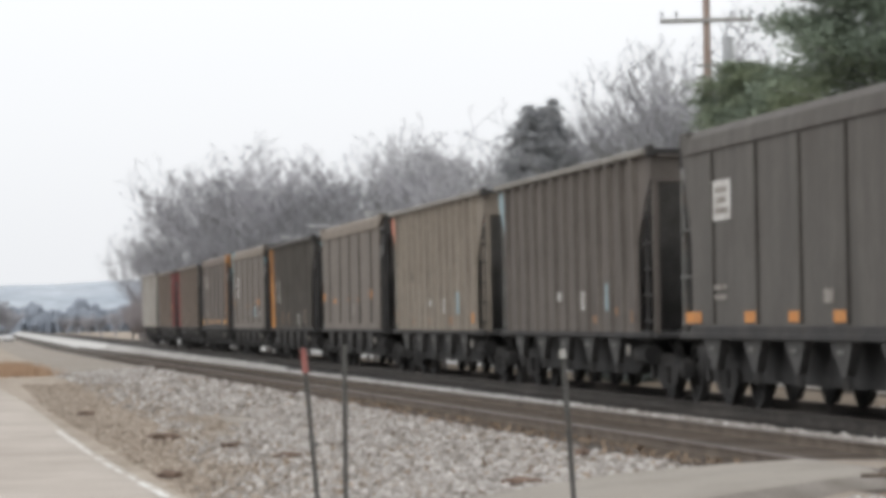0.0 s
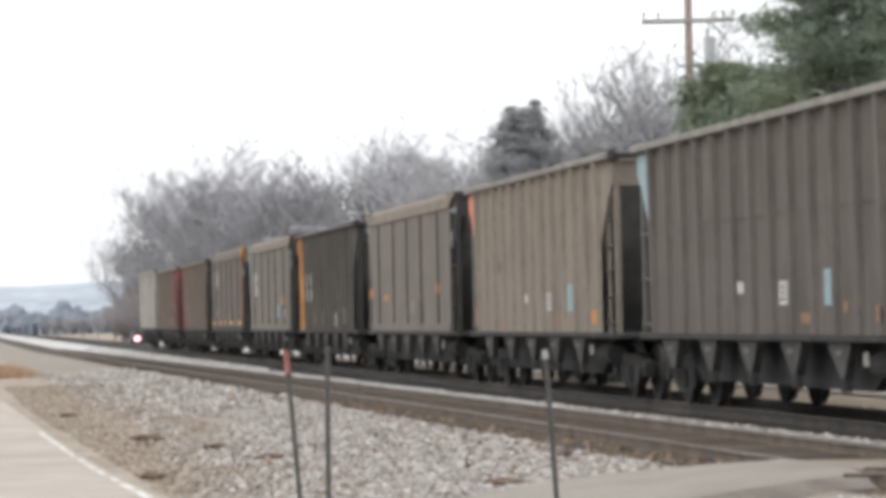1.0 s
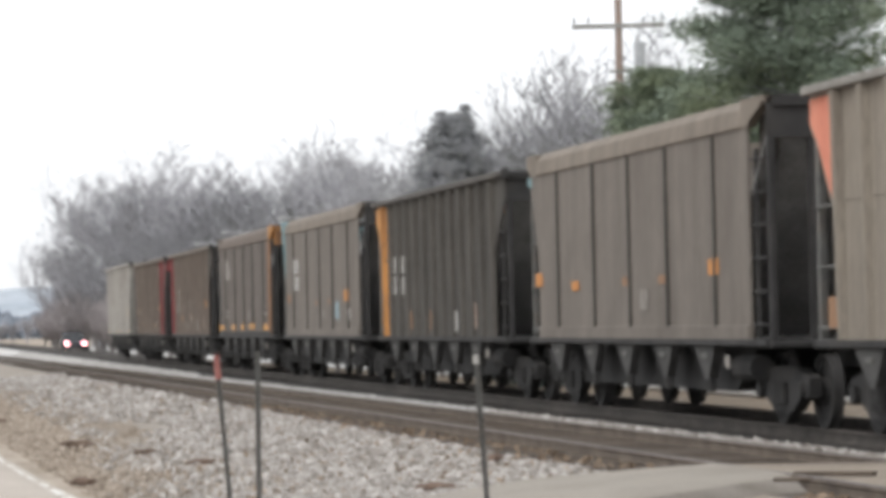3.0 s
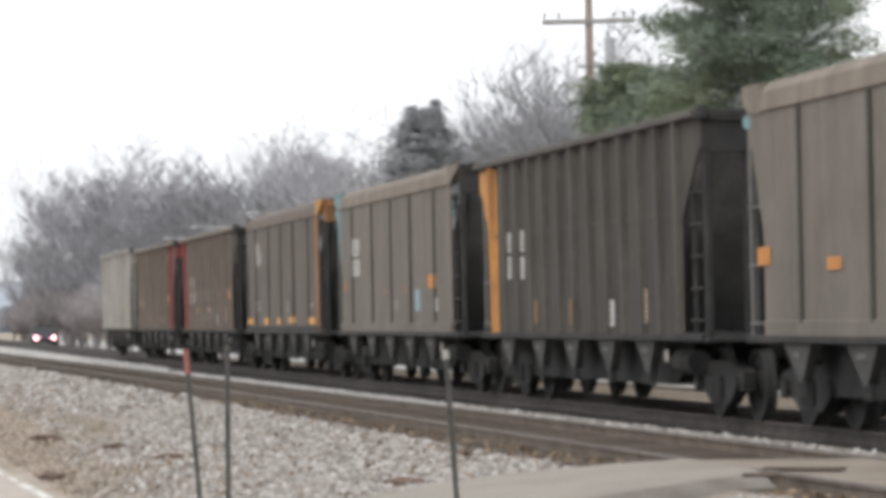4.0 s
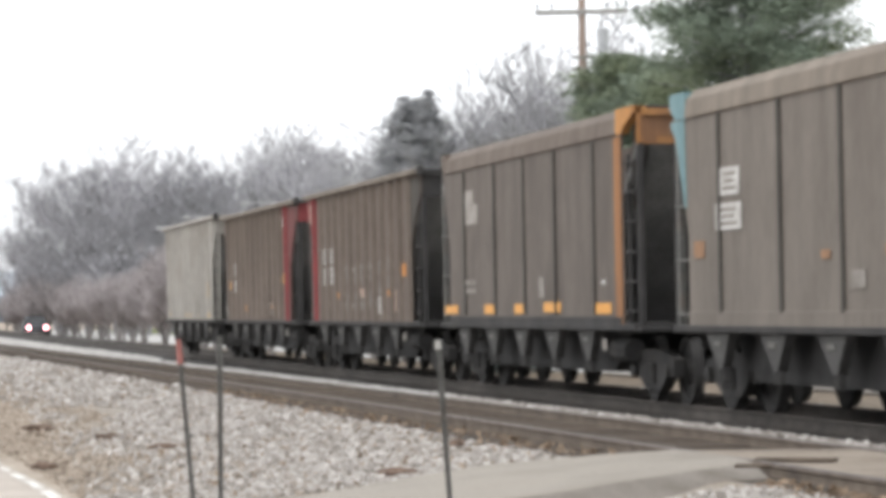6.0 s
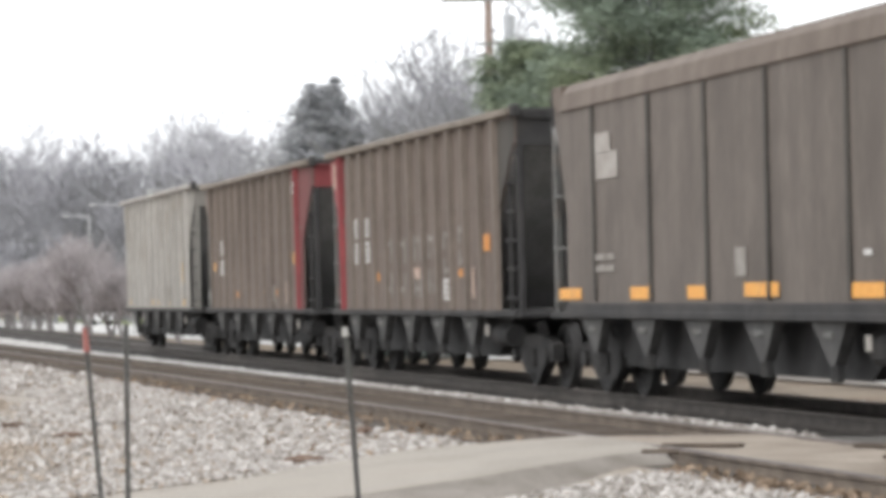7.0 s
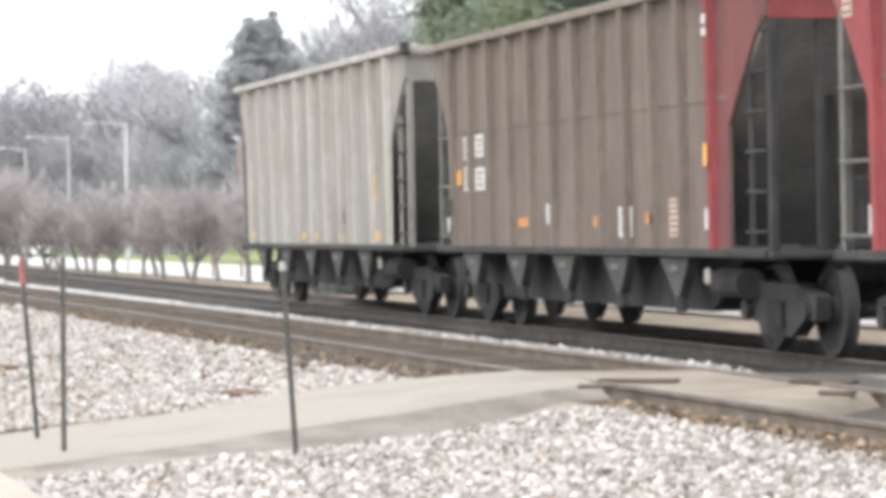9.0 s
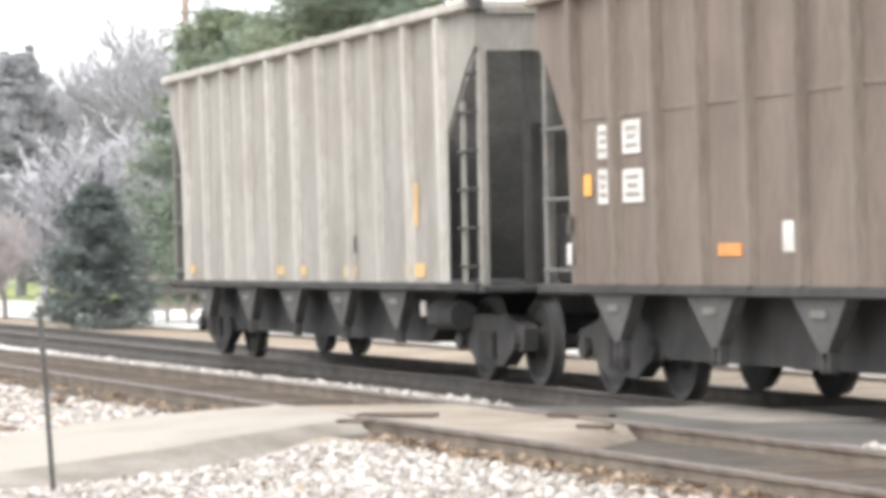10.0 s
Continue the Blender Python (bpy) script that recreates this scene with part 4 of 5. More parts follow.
# ------------------------------------------------------------------ trees


def bare_tree(seed, height, spread, levels, split, base_r, upright=0.35, start=0.25, minr=0.012):
    """Trunk, limbs and fine twigs of a leafless tree, as two lists of tapered three- or five-sided segments."""
    rng = random.Random(seed)
    limbs, twigs = [], []

    def grow(p, d, length, r, lev):
        segs = 3 if lev < 2 else 2
        q = p
        for i in range(segs):
            d2 = (d + Vector((rng.uniform(-1, 1), rng.uniform(-1, 1), rng.uniform(-0.4, 0.8))) * 0.16).normalized()
            e = q + d2 * length / segs
            r1 = r * (1 - 0.3 * (i + 1) / segs)
            (limbs if lev < 2 else twigs).append((q, e, max(minr, r * (1 - 0.3 * i / segs)), max(minr * 0.8, r1), 5 if lev < 2 else 3))
            q, d = e, d2
            if lev < levels and (lev > 0 or i > 0):
                for _ in range((split if i == segs - 1 else split - 1) if lev < 2 else (2 if i == segs - 1 else 1 if lev < 4 else 0)):
                    a = rng.uniform(0, 2 * math.pi)
                    side = Vector((math.cos(a), math.sin(a), 0))
                    w = rng.uniform(0.45, 1.0) * spread
                    nd = (d * (1 - 0.25 * w) + side * w + Vector((0, 0, upright))).normalized()
                    grow(q, nd, length * rng.uniform(0.55, 0.8), r1 * rng.uniform(0.5, 0.78), lev + 1)

    grow(Vector((0, 0, -0.2)), Vector((0, 0, 1)), height * 0.42, base_r, 0)
    return limbs, twigs


def segments_mesh(name, segs, mat, parent):
    verts, faces = [], []
    for a, b, r0, r1, n in segs:
        q = (b - a).to_track_quat("Z", "Y").to_matrix()
        k = len(verts)
        for p, r in ((a, r0), (b, r1)):
            for i in range(n):
                verts.append(p + q @ Vector((r * math.cos(6.2832 * i / n), r * math.sin(6.2832 * i / n), 0)))
        for i in range(n):
            j = (i + 1) % n
            faces.append((k + i, k + j, k + n + j, k + n + i))
    return raw(name, verts, faces, mat, parent)


def scale_to(segs_lists, height):
    top = max(max(s[1].z for s in l) for l in segs_lists if l)
    f = height / top
    return [[(a * f, b * f, r0, r1, n) for a, b, r0, r1, n in l] for l in segs_lists]


def make_bare(seed, height, spread=0.8, levels=5, split=3, base_r=0.22, mat="bark", label="", name="bare_tree", group="", upright=0.35, minr=0.016, category="tree"):
    limbs, twigs = scale_to(bare_tree(seed, height, spread, levels, split, base_r, upright, minr=minr), height)
    t = thing(name, label, category, group)
    segments_mesh("trunk", limbs, "trunk_bark" if name == "ornamental_tree" else mat, t)
    segments_mesh("crown", twigs, mat, t)
    return t


def needle_clumps(rng, centre, radius, n, size, flat=0.45):
    """Loose tufts of needle blades round a bough."""
    verts, faces = [], []
    for _ in range(n):
        o = Vector((rng.gauss(0, 0.45), rng.gauss(0, 0.45), rng.gauss(0, 0.45) * flat)) * radius + centre
        a = rng.uniform(0, 6.2832)
        tilt = rng.uniform(-0.3, 0.7)
        d = Vector((math.cos(a), math.sin(a), tilt)).normalized()
        side = d.cross(Vector((rng.gauss(0, 1), rng.gauss(0, 1), rng.gauss(0, 1)))).normalized()
        ln, w = size * rng.uniform(0.6, 1.4), size * rng.uniform(0.1, 0.18)
        k = len(verts)
        verts += [o - side * w, o + side * w, o + d * ln + side * w * 0.3, o + d * ln - side * w * 0.3]
        faces.append((k, k + 1, k + 2, k + 3))
    return verts, faces


def make_conifer(seed, height, radius, boughs, puff, blade, mat, label, name="pine_tree", bottom=0.12, taper=0.7, dens=90, tops=1, category="tree", flat=0.55):
    """A trunk, rising boughs set all round it, and puffs of needle blades along each bough."""
    rng = random.Random(seed)
    t = thing(name, label, category)
    limbs = [(Vector((0, 0, -0.3)), Vector((0.1, 0, height * 0.5)), height * 0.022, height * 0.015, 8), (Vector((0.1, 0, height * 0.5)), Vector((0, 0, height * 0.97)), height * 0.015, 0.02, 8)]
    verts, faces = [], []

    def tuft(c, r, n):
        v, fc = needle_clumps(rng, c, r, n, blade, flat)
        k = len(verts)
        verts.extend(v)
        faces.extend(tuple(k + q for q in x) for x in fc)
    for i in range(boughs):
        u = (i + rng.random()) / boughs
        z = height * (bottom + (0.97 - bottom) * u)
        r = radius * ((1 - u) ** taper * 0.94 + 0.06) * rng.uniform(0.6, 1.12)
        a = i * 2.39996 + rng.uniform(-0.4, 0.4)
        end = Vector((r * math.cos(a), r * math.sin(a), z + r * rng.uniform(-0.1, 0.22)))
        root = Vector((0, 0, z - 0.12 * r))
        limbs.append((root, end, 0.045, 0.012, 4))
        for f, g in ((0.4, 0.7), (0.7, 0.95), (1.0, 0.8)):
            s = puff * rng.uniform(0.7, 1.25) * (0.45 + 0.55 * (1 - u) ** 0.5)
            tuft(root.lerp(end, f), s * g, int(dens * g))
    for k in range(tops if tops > 1 else 0):
        a, off = k * 2.4, radius * (0.16 + 0.07 * (k % 4))
        for i in range(6):
            tuft(Vector((off * math.cos(a), off * math.sin(a), height * (0.86 + 0.03 * i - 0.025 * (k % 3)))), puff * (0.8 - 0.1 * i), int(dens * 0.8))
    tuft(Vector((0, 0, height * 0.97)), puff * 0.35, int(dens * 0.6))
    segments_mesh("trunk", limbs, "bark", t)
    raw("crown", verts, faces, mat, t)
    return t


def polar(yaw, dist):
    yaw = radians(yaw * 1.0135)
    return dist * math.sin(yaw), dist * math.cos(yaw)


def place_trees():
    rng = random.Random(7)
    label = "tall bare deciduous tree with grey branches beyond the tracks"
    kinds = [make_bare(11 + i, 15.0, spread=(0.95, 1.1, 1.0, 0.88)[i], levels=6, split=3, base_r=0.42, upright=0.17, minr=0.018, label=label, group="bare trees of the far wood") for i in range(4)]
    # heading, distance, height
    spots = []
    skyline = ((2.75, 1.1), (3.0, 1.55), (3.46, 1.85), (3.8, 2.1), (4.2, 2.95), (5.0, 3.18), (6.0, 3.05), (7.0, 3.15), (8.0, 3.32), (9.0, 3.4), (10.0, 3.3), (11.0, 3.75), (12.0, 4.1), (12.6, 4.6), (13.4, 4.8))

    def skyline_at(yaw):
        for (a, e0), (b, e1) in zip(skyline, skyline[1:]):
            if a <= yaw <= b:
                return e0 + (e1 - e0) * (yaw - a) / (b - a)
        return skyline[-1][1]
    for yaw, d in [(3.05, 352), (3.5, 335), (3.9, 325), (4.3, 300), (4.8, 290), (5.2, 285), (5.7, 275), (6.1, 270), (6.6, 265), (7.0, 260), (7.5, 250), (8.0, 245), (8.5, 235), (9.0, 225), (10.9, 192), (11.1, 175), (11.6, 168), (12.0, 160), (12.5, 152), (13.1, 145), (13.8, 140)]:
        h = 1.7 + d * math.tan(radians(skyline_at(yaw))) * rng.uniform(1.0, 1.13)
        spots.append((yaw, d, h))
    for _ in range(48):
        yaw = rng.uniform(3.3, 12.5)
        d = rng.uniform(255, 330) - max(0, yaw - 5) * 14
        if not 9.1 < yaw < 10.7:
            spots.append((yaw, d, 1.7 + d * math.tan(radians(skyline_at(yaw))) * rng.uniform(0.45, 0.8)))
    for i, (yaw, d, h) in enumerate(spots):
        k = kinds[i % 4]
        x, y = polar(yaw, d)
        f = h / 15.0
        m = pose(x, y, ground_z(x, y), 0, 0, rng.uniform(0, 360))
        t = k if i < 4 else copy_thing(k, m)
        t.matrix_basis = m @ Matrix.Diagonal((f * 1.02, f * 1.02, f, 1))


place_trees()


def place_small_trees():
    rng = random.Random(3)
    base = make_bare(31, 3.7, spread=1.05, levels=6, split=4, base_r=0.11, mat="twig_red", name="ornamental_tree", group="ornamental trees in a row", minr=0.008, upright=0.25,
                     label="small round bare ornamental tree with reddish-brown twigs")
    n = 0
    for y in range(96, 300, 6):
        for x in (15.2, 16.5):
            m = pose(x + rng.uniform(-0.4, 0.4), y + rng.uniform(-1, 1), ground_z(16, y) - 0.02, 0, 0, rng.uniform(0, 360))
            f = rng.uniform(0.72, 0.95) if y < 140 else rng.uniform(0.8, 1.3)
            t = base if n == 0 else copy_thing(base, m)
            t.matrix_basis = m @ Matrix.Diagonal((f, f, f, 1))
            n += 1


place_small_trees()


def set_at(ob, yaw, dist, turn=0, f=1.0):
    x, y = polar(yaw, dist)
    ob.matrix_basis = pose(x, y, ground_z(x, y), 0, 0, turn) @ Matrix.Diagonal((f, f, f, 1))
    return ob


set_at(make_conifer(5, 12.6, 4.0, 165, 1.25, 0.14, "needle", "large green pine with soft spreading boughs behind the train", bottom=0.1, taper=0.4, dens=430, flat=0.44), 15.75, 82)
set_at(make_conifer(6, 8.3, 2.8, 95, 1.05, 0.14, "needle", "low green pine beside a utility pole", bottom=0.08, taper=0.45, dens=420, flat=0.44), 13.6, 86)
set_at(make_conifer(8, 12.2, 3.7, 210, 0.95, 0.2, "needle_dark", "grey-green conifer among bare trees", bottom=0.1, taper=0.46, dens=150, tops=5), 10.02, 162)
set_at(make_conifer(9, 3.5, 1.45, 110, 0.42, 0.13, "spruce", "small dense dark spruce by the tracks", name="spruce_tree", bottom=0.02, taper=0.5, dens=100), 11.3, 78)

# ------------------------------------------------------------------ far hills and sky edge


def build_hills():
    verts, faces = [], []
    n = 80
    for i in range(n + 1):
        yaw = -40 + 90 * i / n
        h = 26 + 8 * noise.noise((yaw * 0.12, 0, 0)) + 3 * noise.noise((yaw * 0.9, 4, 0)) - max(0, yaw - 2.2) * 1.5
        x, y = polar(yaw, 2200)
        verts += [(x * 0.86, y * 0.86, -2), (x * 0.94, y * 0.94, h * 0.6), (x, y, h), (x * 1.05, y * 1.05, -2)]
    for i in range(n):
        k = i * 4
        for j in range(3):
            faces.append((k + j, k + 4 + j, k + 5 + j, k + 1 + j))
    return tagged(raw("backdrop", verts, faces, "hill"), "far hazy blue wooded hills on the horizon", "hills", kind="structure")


build_hills()


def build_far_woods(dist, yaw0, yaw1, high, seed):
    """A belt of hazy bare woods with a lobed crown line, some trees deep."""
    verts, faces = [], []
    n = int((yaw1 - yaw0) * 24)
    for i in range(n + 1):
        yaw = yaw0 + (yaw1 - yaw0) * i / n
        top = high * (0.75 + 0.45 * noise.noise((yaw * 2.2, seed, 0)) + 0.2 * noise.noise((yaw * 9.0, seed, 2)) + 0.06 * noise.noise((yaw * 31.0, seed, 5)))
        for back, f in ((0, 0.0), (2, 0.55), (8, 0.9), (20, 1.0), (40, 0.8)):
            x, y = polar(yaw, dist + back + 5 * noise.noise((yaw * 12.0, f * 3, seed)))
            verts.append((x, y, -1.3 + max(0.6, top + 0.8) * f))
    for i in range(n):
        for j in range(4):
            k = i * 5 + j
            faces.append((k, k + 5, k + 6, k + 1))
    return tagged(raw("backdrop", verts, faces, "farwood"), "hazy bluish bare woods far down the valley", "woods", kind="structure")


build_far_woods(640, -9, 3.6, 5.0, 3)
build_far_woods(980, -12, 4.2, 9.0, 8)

# ------------------------------------------------------------------ posts in the gravel


def build_post(x, y, height, lean_x, lean_y, label, tip=None, knob=None):
    p = thing("marker_post", label, "post", "marker posts in the gravel", at=pose(x, y, ground_z(x, y), lean_y, lean_x, 0))
    bm = bmesh.new()
    prism(bm, [(-0.02, -0.01), (-0.012, 0.012), (0.012, 0.012), (0.02, -0.01), (0.014, -0.011), (0.008, 0.006), (-0.008, 0.006), (-0.014, -0.011)], -0.3, height, "z")
    part("stake", bm, "post", p)
    if tip:
        bm = bmesh.new()
        rod(bm, (0, 0, height - tip[1]), (0, 0, height + 0.005), 0.026, 0.022, n=8)
        part("tip", bm, tip[0], p, tip[2])
    if knob:
        bm = bmesh.new()
        rod(bm, (-0.02, 0, knob), (0.05, 0, knob + 0.01), 0.014, n=6)
        part("bolt", bm, "post", p)
    return p


build_post(2.78, 25.81, 1.45, -4.3, 0, "thin dark steel post with faded red tip, leaning", ("post_red", 0.19, "faded red taped tip"), 0.68)
build_post(2.80, 24.22, 1.48, 0.6, 0, "thin dark upright steel post in gravel")
build_post(4.30, 22.87, 1.4, -3.2, 0, "thin dark steel post with a bent grey tag", ("post_white", 0.06, "bent grey tag"), None)

# ------------------------------------------------------------------ utility pole


def build_utility_pole():
    x, y = polar(12.92, 98)
    p = thing("utility_pole", "brown wooden utility pole with a pale crossarm and insulators", "utility pole", at=pose(x, y, -0.3, 0, 0, -13))
    bm = bmesh.new()
    rod(bm, (0, 0, -0.5), (0, 0, 11.2), 0.17, 0.11, n=12)
    part("pole", bm, "pole", p)
    bm = bmesh.new()
    box(bm, -1.4, 1.4, -0.17, -0.05, 10.28, 10.42, 0.01)
    arm = part("crossarm", bm, "crossarm", p)
    for u in (-1.33, -0.9, 0.75, 1.05, 1.33):
        bm = bmesh.new()
        spin(bm, [(10.42, 0.02), (10.5, 0.02), (10.51, 0.05), (10.56, 0.055), (10.6, 0.03), (10.64, 0.035)], n=8, axis="z")
        bmesh.ops.translate(bm, verts=bm.verts[:], vec=(u, -0.11, 0))
        part("insulator", bm, "porcelain", arm)
    bm = bmesh.new()
    rod(bm, (0.62, -0.2, 8.8), (0.62, -0.2, 9.85), 0.17, n=14)
    part("transformer", bm, "porcelain", p)
    bm = bmesh.new()
    rod(bm, (1.5, -0.15, 10.3), (1.72, -0.15, 10.5), 0.12, 0.08, n=10)
    part("cutout", bm, "porcelain", p)
    for z in (8.6, 8.95):
        bm = bmesh.new()
        box(bm, -0.3, 0.3, -0.2, -0.1, z, z + 0.08, 0.01)
        part("bracket", bm, "crossarm", p)
    return p


build_utility_pole()

# ------------------------------------------------------------------ crossing


def build_crossing():
    """The humped asphalt path that climbs from the lane to the empty track."""
    xs = (1.2, 2.4, 3.6, 4.5, 5.3, 6.0, 6.9, 7.47)
    toe = (21.5, 22.3, 23.2, 23.7, 23.8, 24.4, 25.3, 25.6)
    ridge = (22.5, 23.4, 24.3, 24.7, 24.95, 25.1, 25.85, 26.2)
    crest = (-0.33, -0.32, -0.28, -0.21, -0.135, -0.065, -0.02, -0.004)
    left = (25.5, 26.6, 27.6, 28.6, 29.4, 29.8, 29.5, 29.0)
    edge = (-0.33, -0.325, -0.29, -0.24, -0.185, -0.13, -0.06, -0.012)
    bm = bmesh.new()
    rows = []
    n = 4
    for i in range((len(xs) - 1) * n + 1):
        k, f = min(i // n, len(xs) - 2), i / n - min(i // n, len(xs) - 2)

        def at(v):
            return v[k] + (v[k + 1] - v[k]) * f
        x = at(xs)
        wob = 0.12 * noise.noise((x * 2.3, 1, 0))
        g = ground_z(x, 24) - 0.04
        prof = [(at(toe) - 0.15 + wob, g), (at(toe) + wob + 0.25, g + (at(crest) - g) * 0.45), (at(ridge) - 0.15, at(crest) - 0.02), (at(ridge) + 0.2, at(crest)), ((at(ridge) + at(left)) / 2, at(crest) + 0.01),
                (at(left) - 0.3, at(edge)), (at(left) + wob, at(edge) - 0.03), (at(left) + 0.45 + wob, ground_z(x, 29) - 0.06)]
        rows.append([bm.verts.new((x + 0.03 * noise.noise((x, y, 3)), y, z + 0.008 * noise.noise((x * 3, y * 3, 0)))) for y, z in prof])
    for p, q in zip(rows, rows[1:]):
        for j in range(len(p) - 1):
            # The sloping sides take a darker colour than the path's top.
            f = bm.faces.new((p[j], q[j], q[j + 1], p[j + 1]))
            f.smooth, f.material_index = True, int(j < 2 or j > 5)
    bmesh.ops.recalc_face_normals(bm, faces=bm.faces[:])
    return tagged(part("pavement", bm, ["path", "shoulder"]), "humped worn asphalt path climbing to the track", "pavement", kind="structure")


crossing = build_crossing()


def slab(name, x0, x1, ya, yb, yc, yd, top, mat, label, seed):
    """Paving that fades out raggedly at both ends: from ya (at x0) and yb (at x1) to yc (at x1) and yd (at x0)."""
    verts, faces = [], []
    nx, ny = 7, 26
    for i in range(nx + 1):
        f = i / nx
        x = x0 + (x1 - x0) * f
        lo, hi = ya + (yb - ya) * f, yd + (yc - yd) * f
        lo += 0.3 * noise.noise((x * 3, seed, 0))
        hi += 0.3 * noise.noise((x * 3, seed + 4, 0))
        for j in range(ny + 1):
            g = j / ny
            y = lo + (hi - lo) * g
            drop = max(0.0, 1 - min(y - lo, hi - y) / 0.45) ** 1.6 * 0.2
            verts.append((x, y, top - drop + 0.01 * noise.noise((x * 4, y * 4, seed))))
    w = ny + 1
    for i in range(nx):
        for j in range(ny):
            k = i * w + j
            faces.append((k, k + w, k + w + 1, k + 1))
    ob = raw(name, verts, faces, mat, crossing, True)
    ob["label"] = label
    return ob


slab("crossing_pad", 7.56, 8.93, 21.3, 23.2, 28.5, 29.0, -0.014, "pad", "sandy fill between the rails", 1)
slab("crossing_slab", 9.06, 9.9, 20.8, 20.4, 27.6, 28.0, -0.03, "darkpath", "dark patched asphalt between tracks", 2)
slab("crossing_slab", 9.9, 11.17, 24.3, 23.6, 27.2, 27.6, -0.05, "shoulder", "worn earthy asphalt before the train's track", 6)
slab("crossing_slab", 9.9, 11.17, 19.8, 19.4, 24.1, 24.8, -0.055, "darkpath", "dark patched asphalt before the train's track", 9)
slab("crossing_slab", 11.27, 12.66, 20.0, 19.9, 26.9, 27.1, -0.075, "darkpath", "dark asphalt between the rails", 3)
slab("crossing_slab", 12.78, 16.6, 19.9, 19.5, 26.3, 26.8, -0.09, "path", "worn asphalt beyond the tracks", 4)
for x, y, ln, turn in ((7.78, 25.95, 0.7, -38), (9.02, 24.9, 0.65, -58), (7.2, 25.2, 0.3, -20), (8.55, 23.3, 0.28, -30)):
    bm = bmesh.new()
    box(bm, -ln / 2, ln / 2, -0.06, 0.06, 0, 0.03, 0.008)
    board = part("broken_board", bm, "tie")
    board.matrix_world = pose(x, y, -0.006, 0, 0, turn)
    tagged(board, "dark broken board lying on the crossing", "board", "broken boards on the crossing")

# ------------------------------------------------------------------ far side: verge, road, lawn


def ribbon(name, x0, x1, y0, y1, lift, mat, label, category, wob=0.15, seed=0):
    bm = bmesh.new()
    prev = None
    n = int((y1 - y0) / 4)
    for i in range(n + 1):
        y = y0 + (y1 - y0) * i / n
        a, b = x0 + wob * noise.noise((y * 0.2, seed, 0)), x1 + wob * noise.noise((y * 0.2, seed + 5, 0))
        row = [bm.verts.new((a + (b - a) * f, y, ground_z(a + (b - a) * f, y) + lift)) for f in (0, 0.33, 0.67, 1)]
        if prev:
            for j in range(3):
                bm.faces.new((prev[j], prev[j + 1], row[j + 1], row[j]))
        prev = row
    return tagged(part(name, bm, mat), label, category, kind="structure")


ribbon("pavement", 17.0, 25.0, 74, 330, 0.02, "concrete", "pale concrete road beyond the tracks", "road", 0.1)
ribbon("pavement", 17.0, 25.0, -20, 74, 0.02, "shoulder", "dull earthy asphalt road beyond the crossing", "road", 0.1)
ribbon("lawn", 25.3, 70, 20, 330, 0.012, "grass", "winter lawn of dull green and straw", "lawn", 0.6, 3)
ribbon("kerb", 16.72, 16.96, 27, 330, 0.1, "concrete", "low pale concrete kerb", "kerb", 0.0, 6)

# ------------------------------------------------------------------ street lamps, fence, vehicles


def build_lamp(yaw, dist, height, arm, label, mat="lamp_pole", thick=0.05):
    x, y = polar(yaw / 1.0135, dist)
    z0 = ground_z(x, y)
    p = thing("street_lamp", label, "street lamp", "street lamps beyond the tracks", at=pose(x, y, z0, 0, 0, -yaw))
    bm = bmesh.new()
    rod(bm, (0, 0, -0.2), (0, 0, height), thick * 1.2, thick, n=10)
    part("pole", bm, mat, p)
    bm = bmesh.new()
    rod(bm, (0, 0, height - 0.08), (-arm, 0, height + 0.02), 0.035, 0.028, n=8)
    part("arm", bm, mat, p)
    bm = bmesh.new()
    s = 1 if arm > 0 else -1
    box(bm, min(-arm - s * 0.35, -arm), max(-arm - s * 0.35, -arm), -0.12, 0.12, height - 0.07, height + 0.05, 0.03)
    part("luminaire", bm, "lamp_pole", p)


WHITE_LAMP = "pale grey-white street lamp with a long horizontal arm"
build_lamp(6.02, 165, 5.9, 1.0, WHITE_LAMP)
build_lamp(6.76, 150, 6.0, 1.6, WHITE_LAMP)
build_lamp(7.77, 132, 6.0, 1.4, WHITE_LAMP, thick=0.08)
build_lamp(9.75, 108, 4.5, -0.15, "slim dark lamp post with a small white head", "pole", 0.05)
build_lamp(9.25, 112, 2.9, -0.12, "low dark lamp post with a small white head", "pole", 0.05)


def build_fence():
    f = thing("wooden_fence", "weathered grey wooden fence beside the spruce", "fence", at=pose(*polar(12.15, 84), -0.33, 0, 0, -8))
    for i in range(9):
        bm = bmesh.new()
        box(bm, i * 0.55 - 0.05, i * 0.55 + 0.05, -0.05, 0.05, -0.3, 1.65 if i % 3 == 0 else 1.25, 0.01)
        part("post", bm, "board", f)
    for z in (0.35, 0.75, 1.1):
        bm = bmesh.new()
        box(bm, -0.1, 4.5, -0.08, -0.05, z, z + 0.14, 0.01)
        part("rail", bm, "board", f)


build_fence()


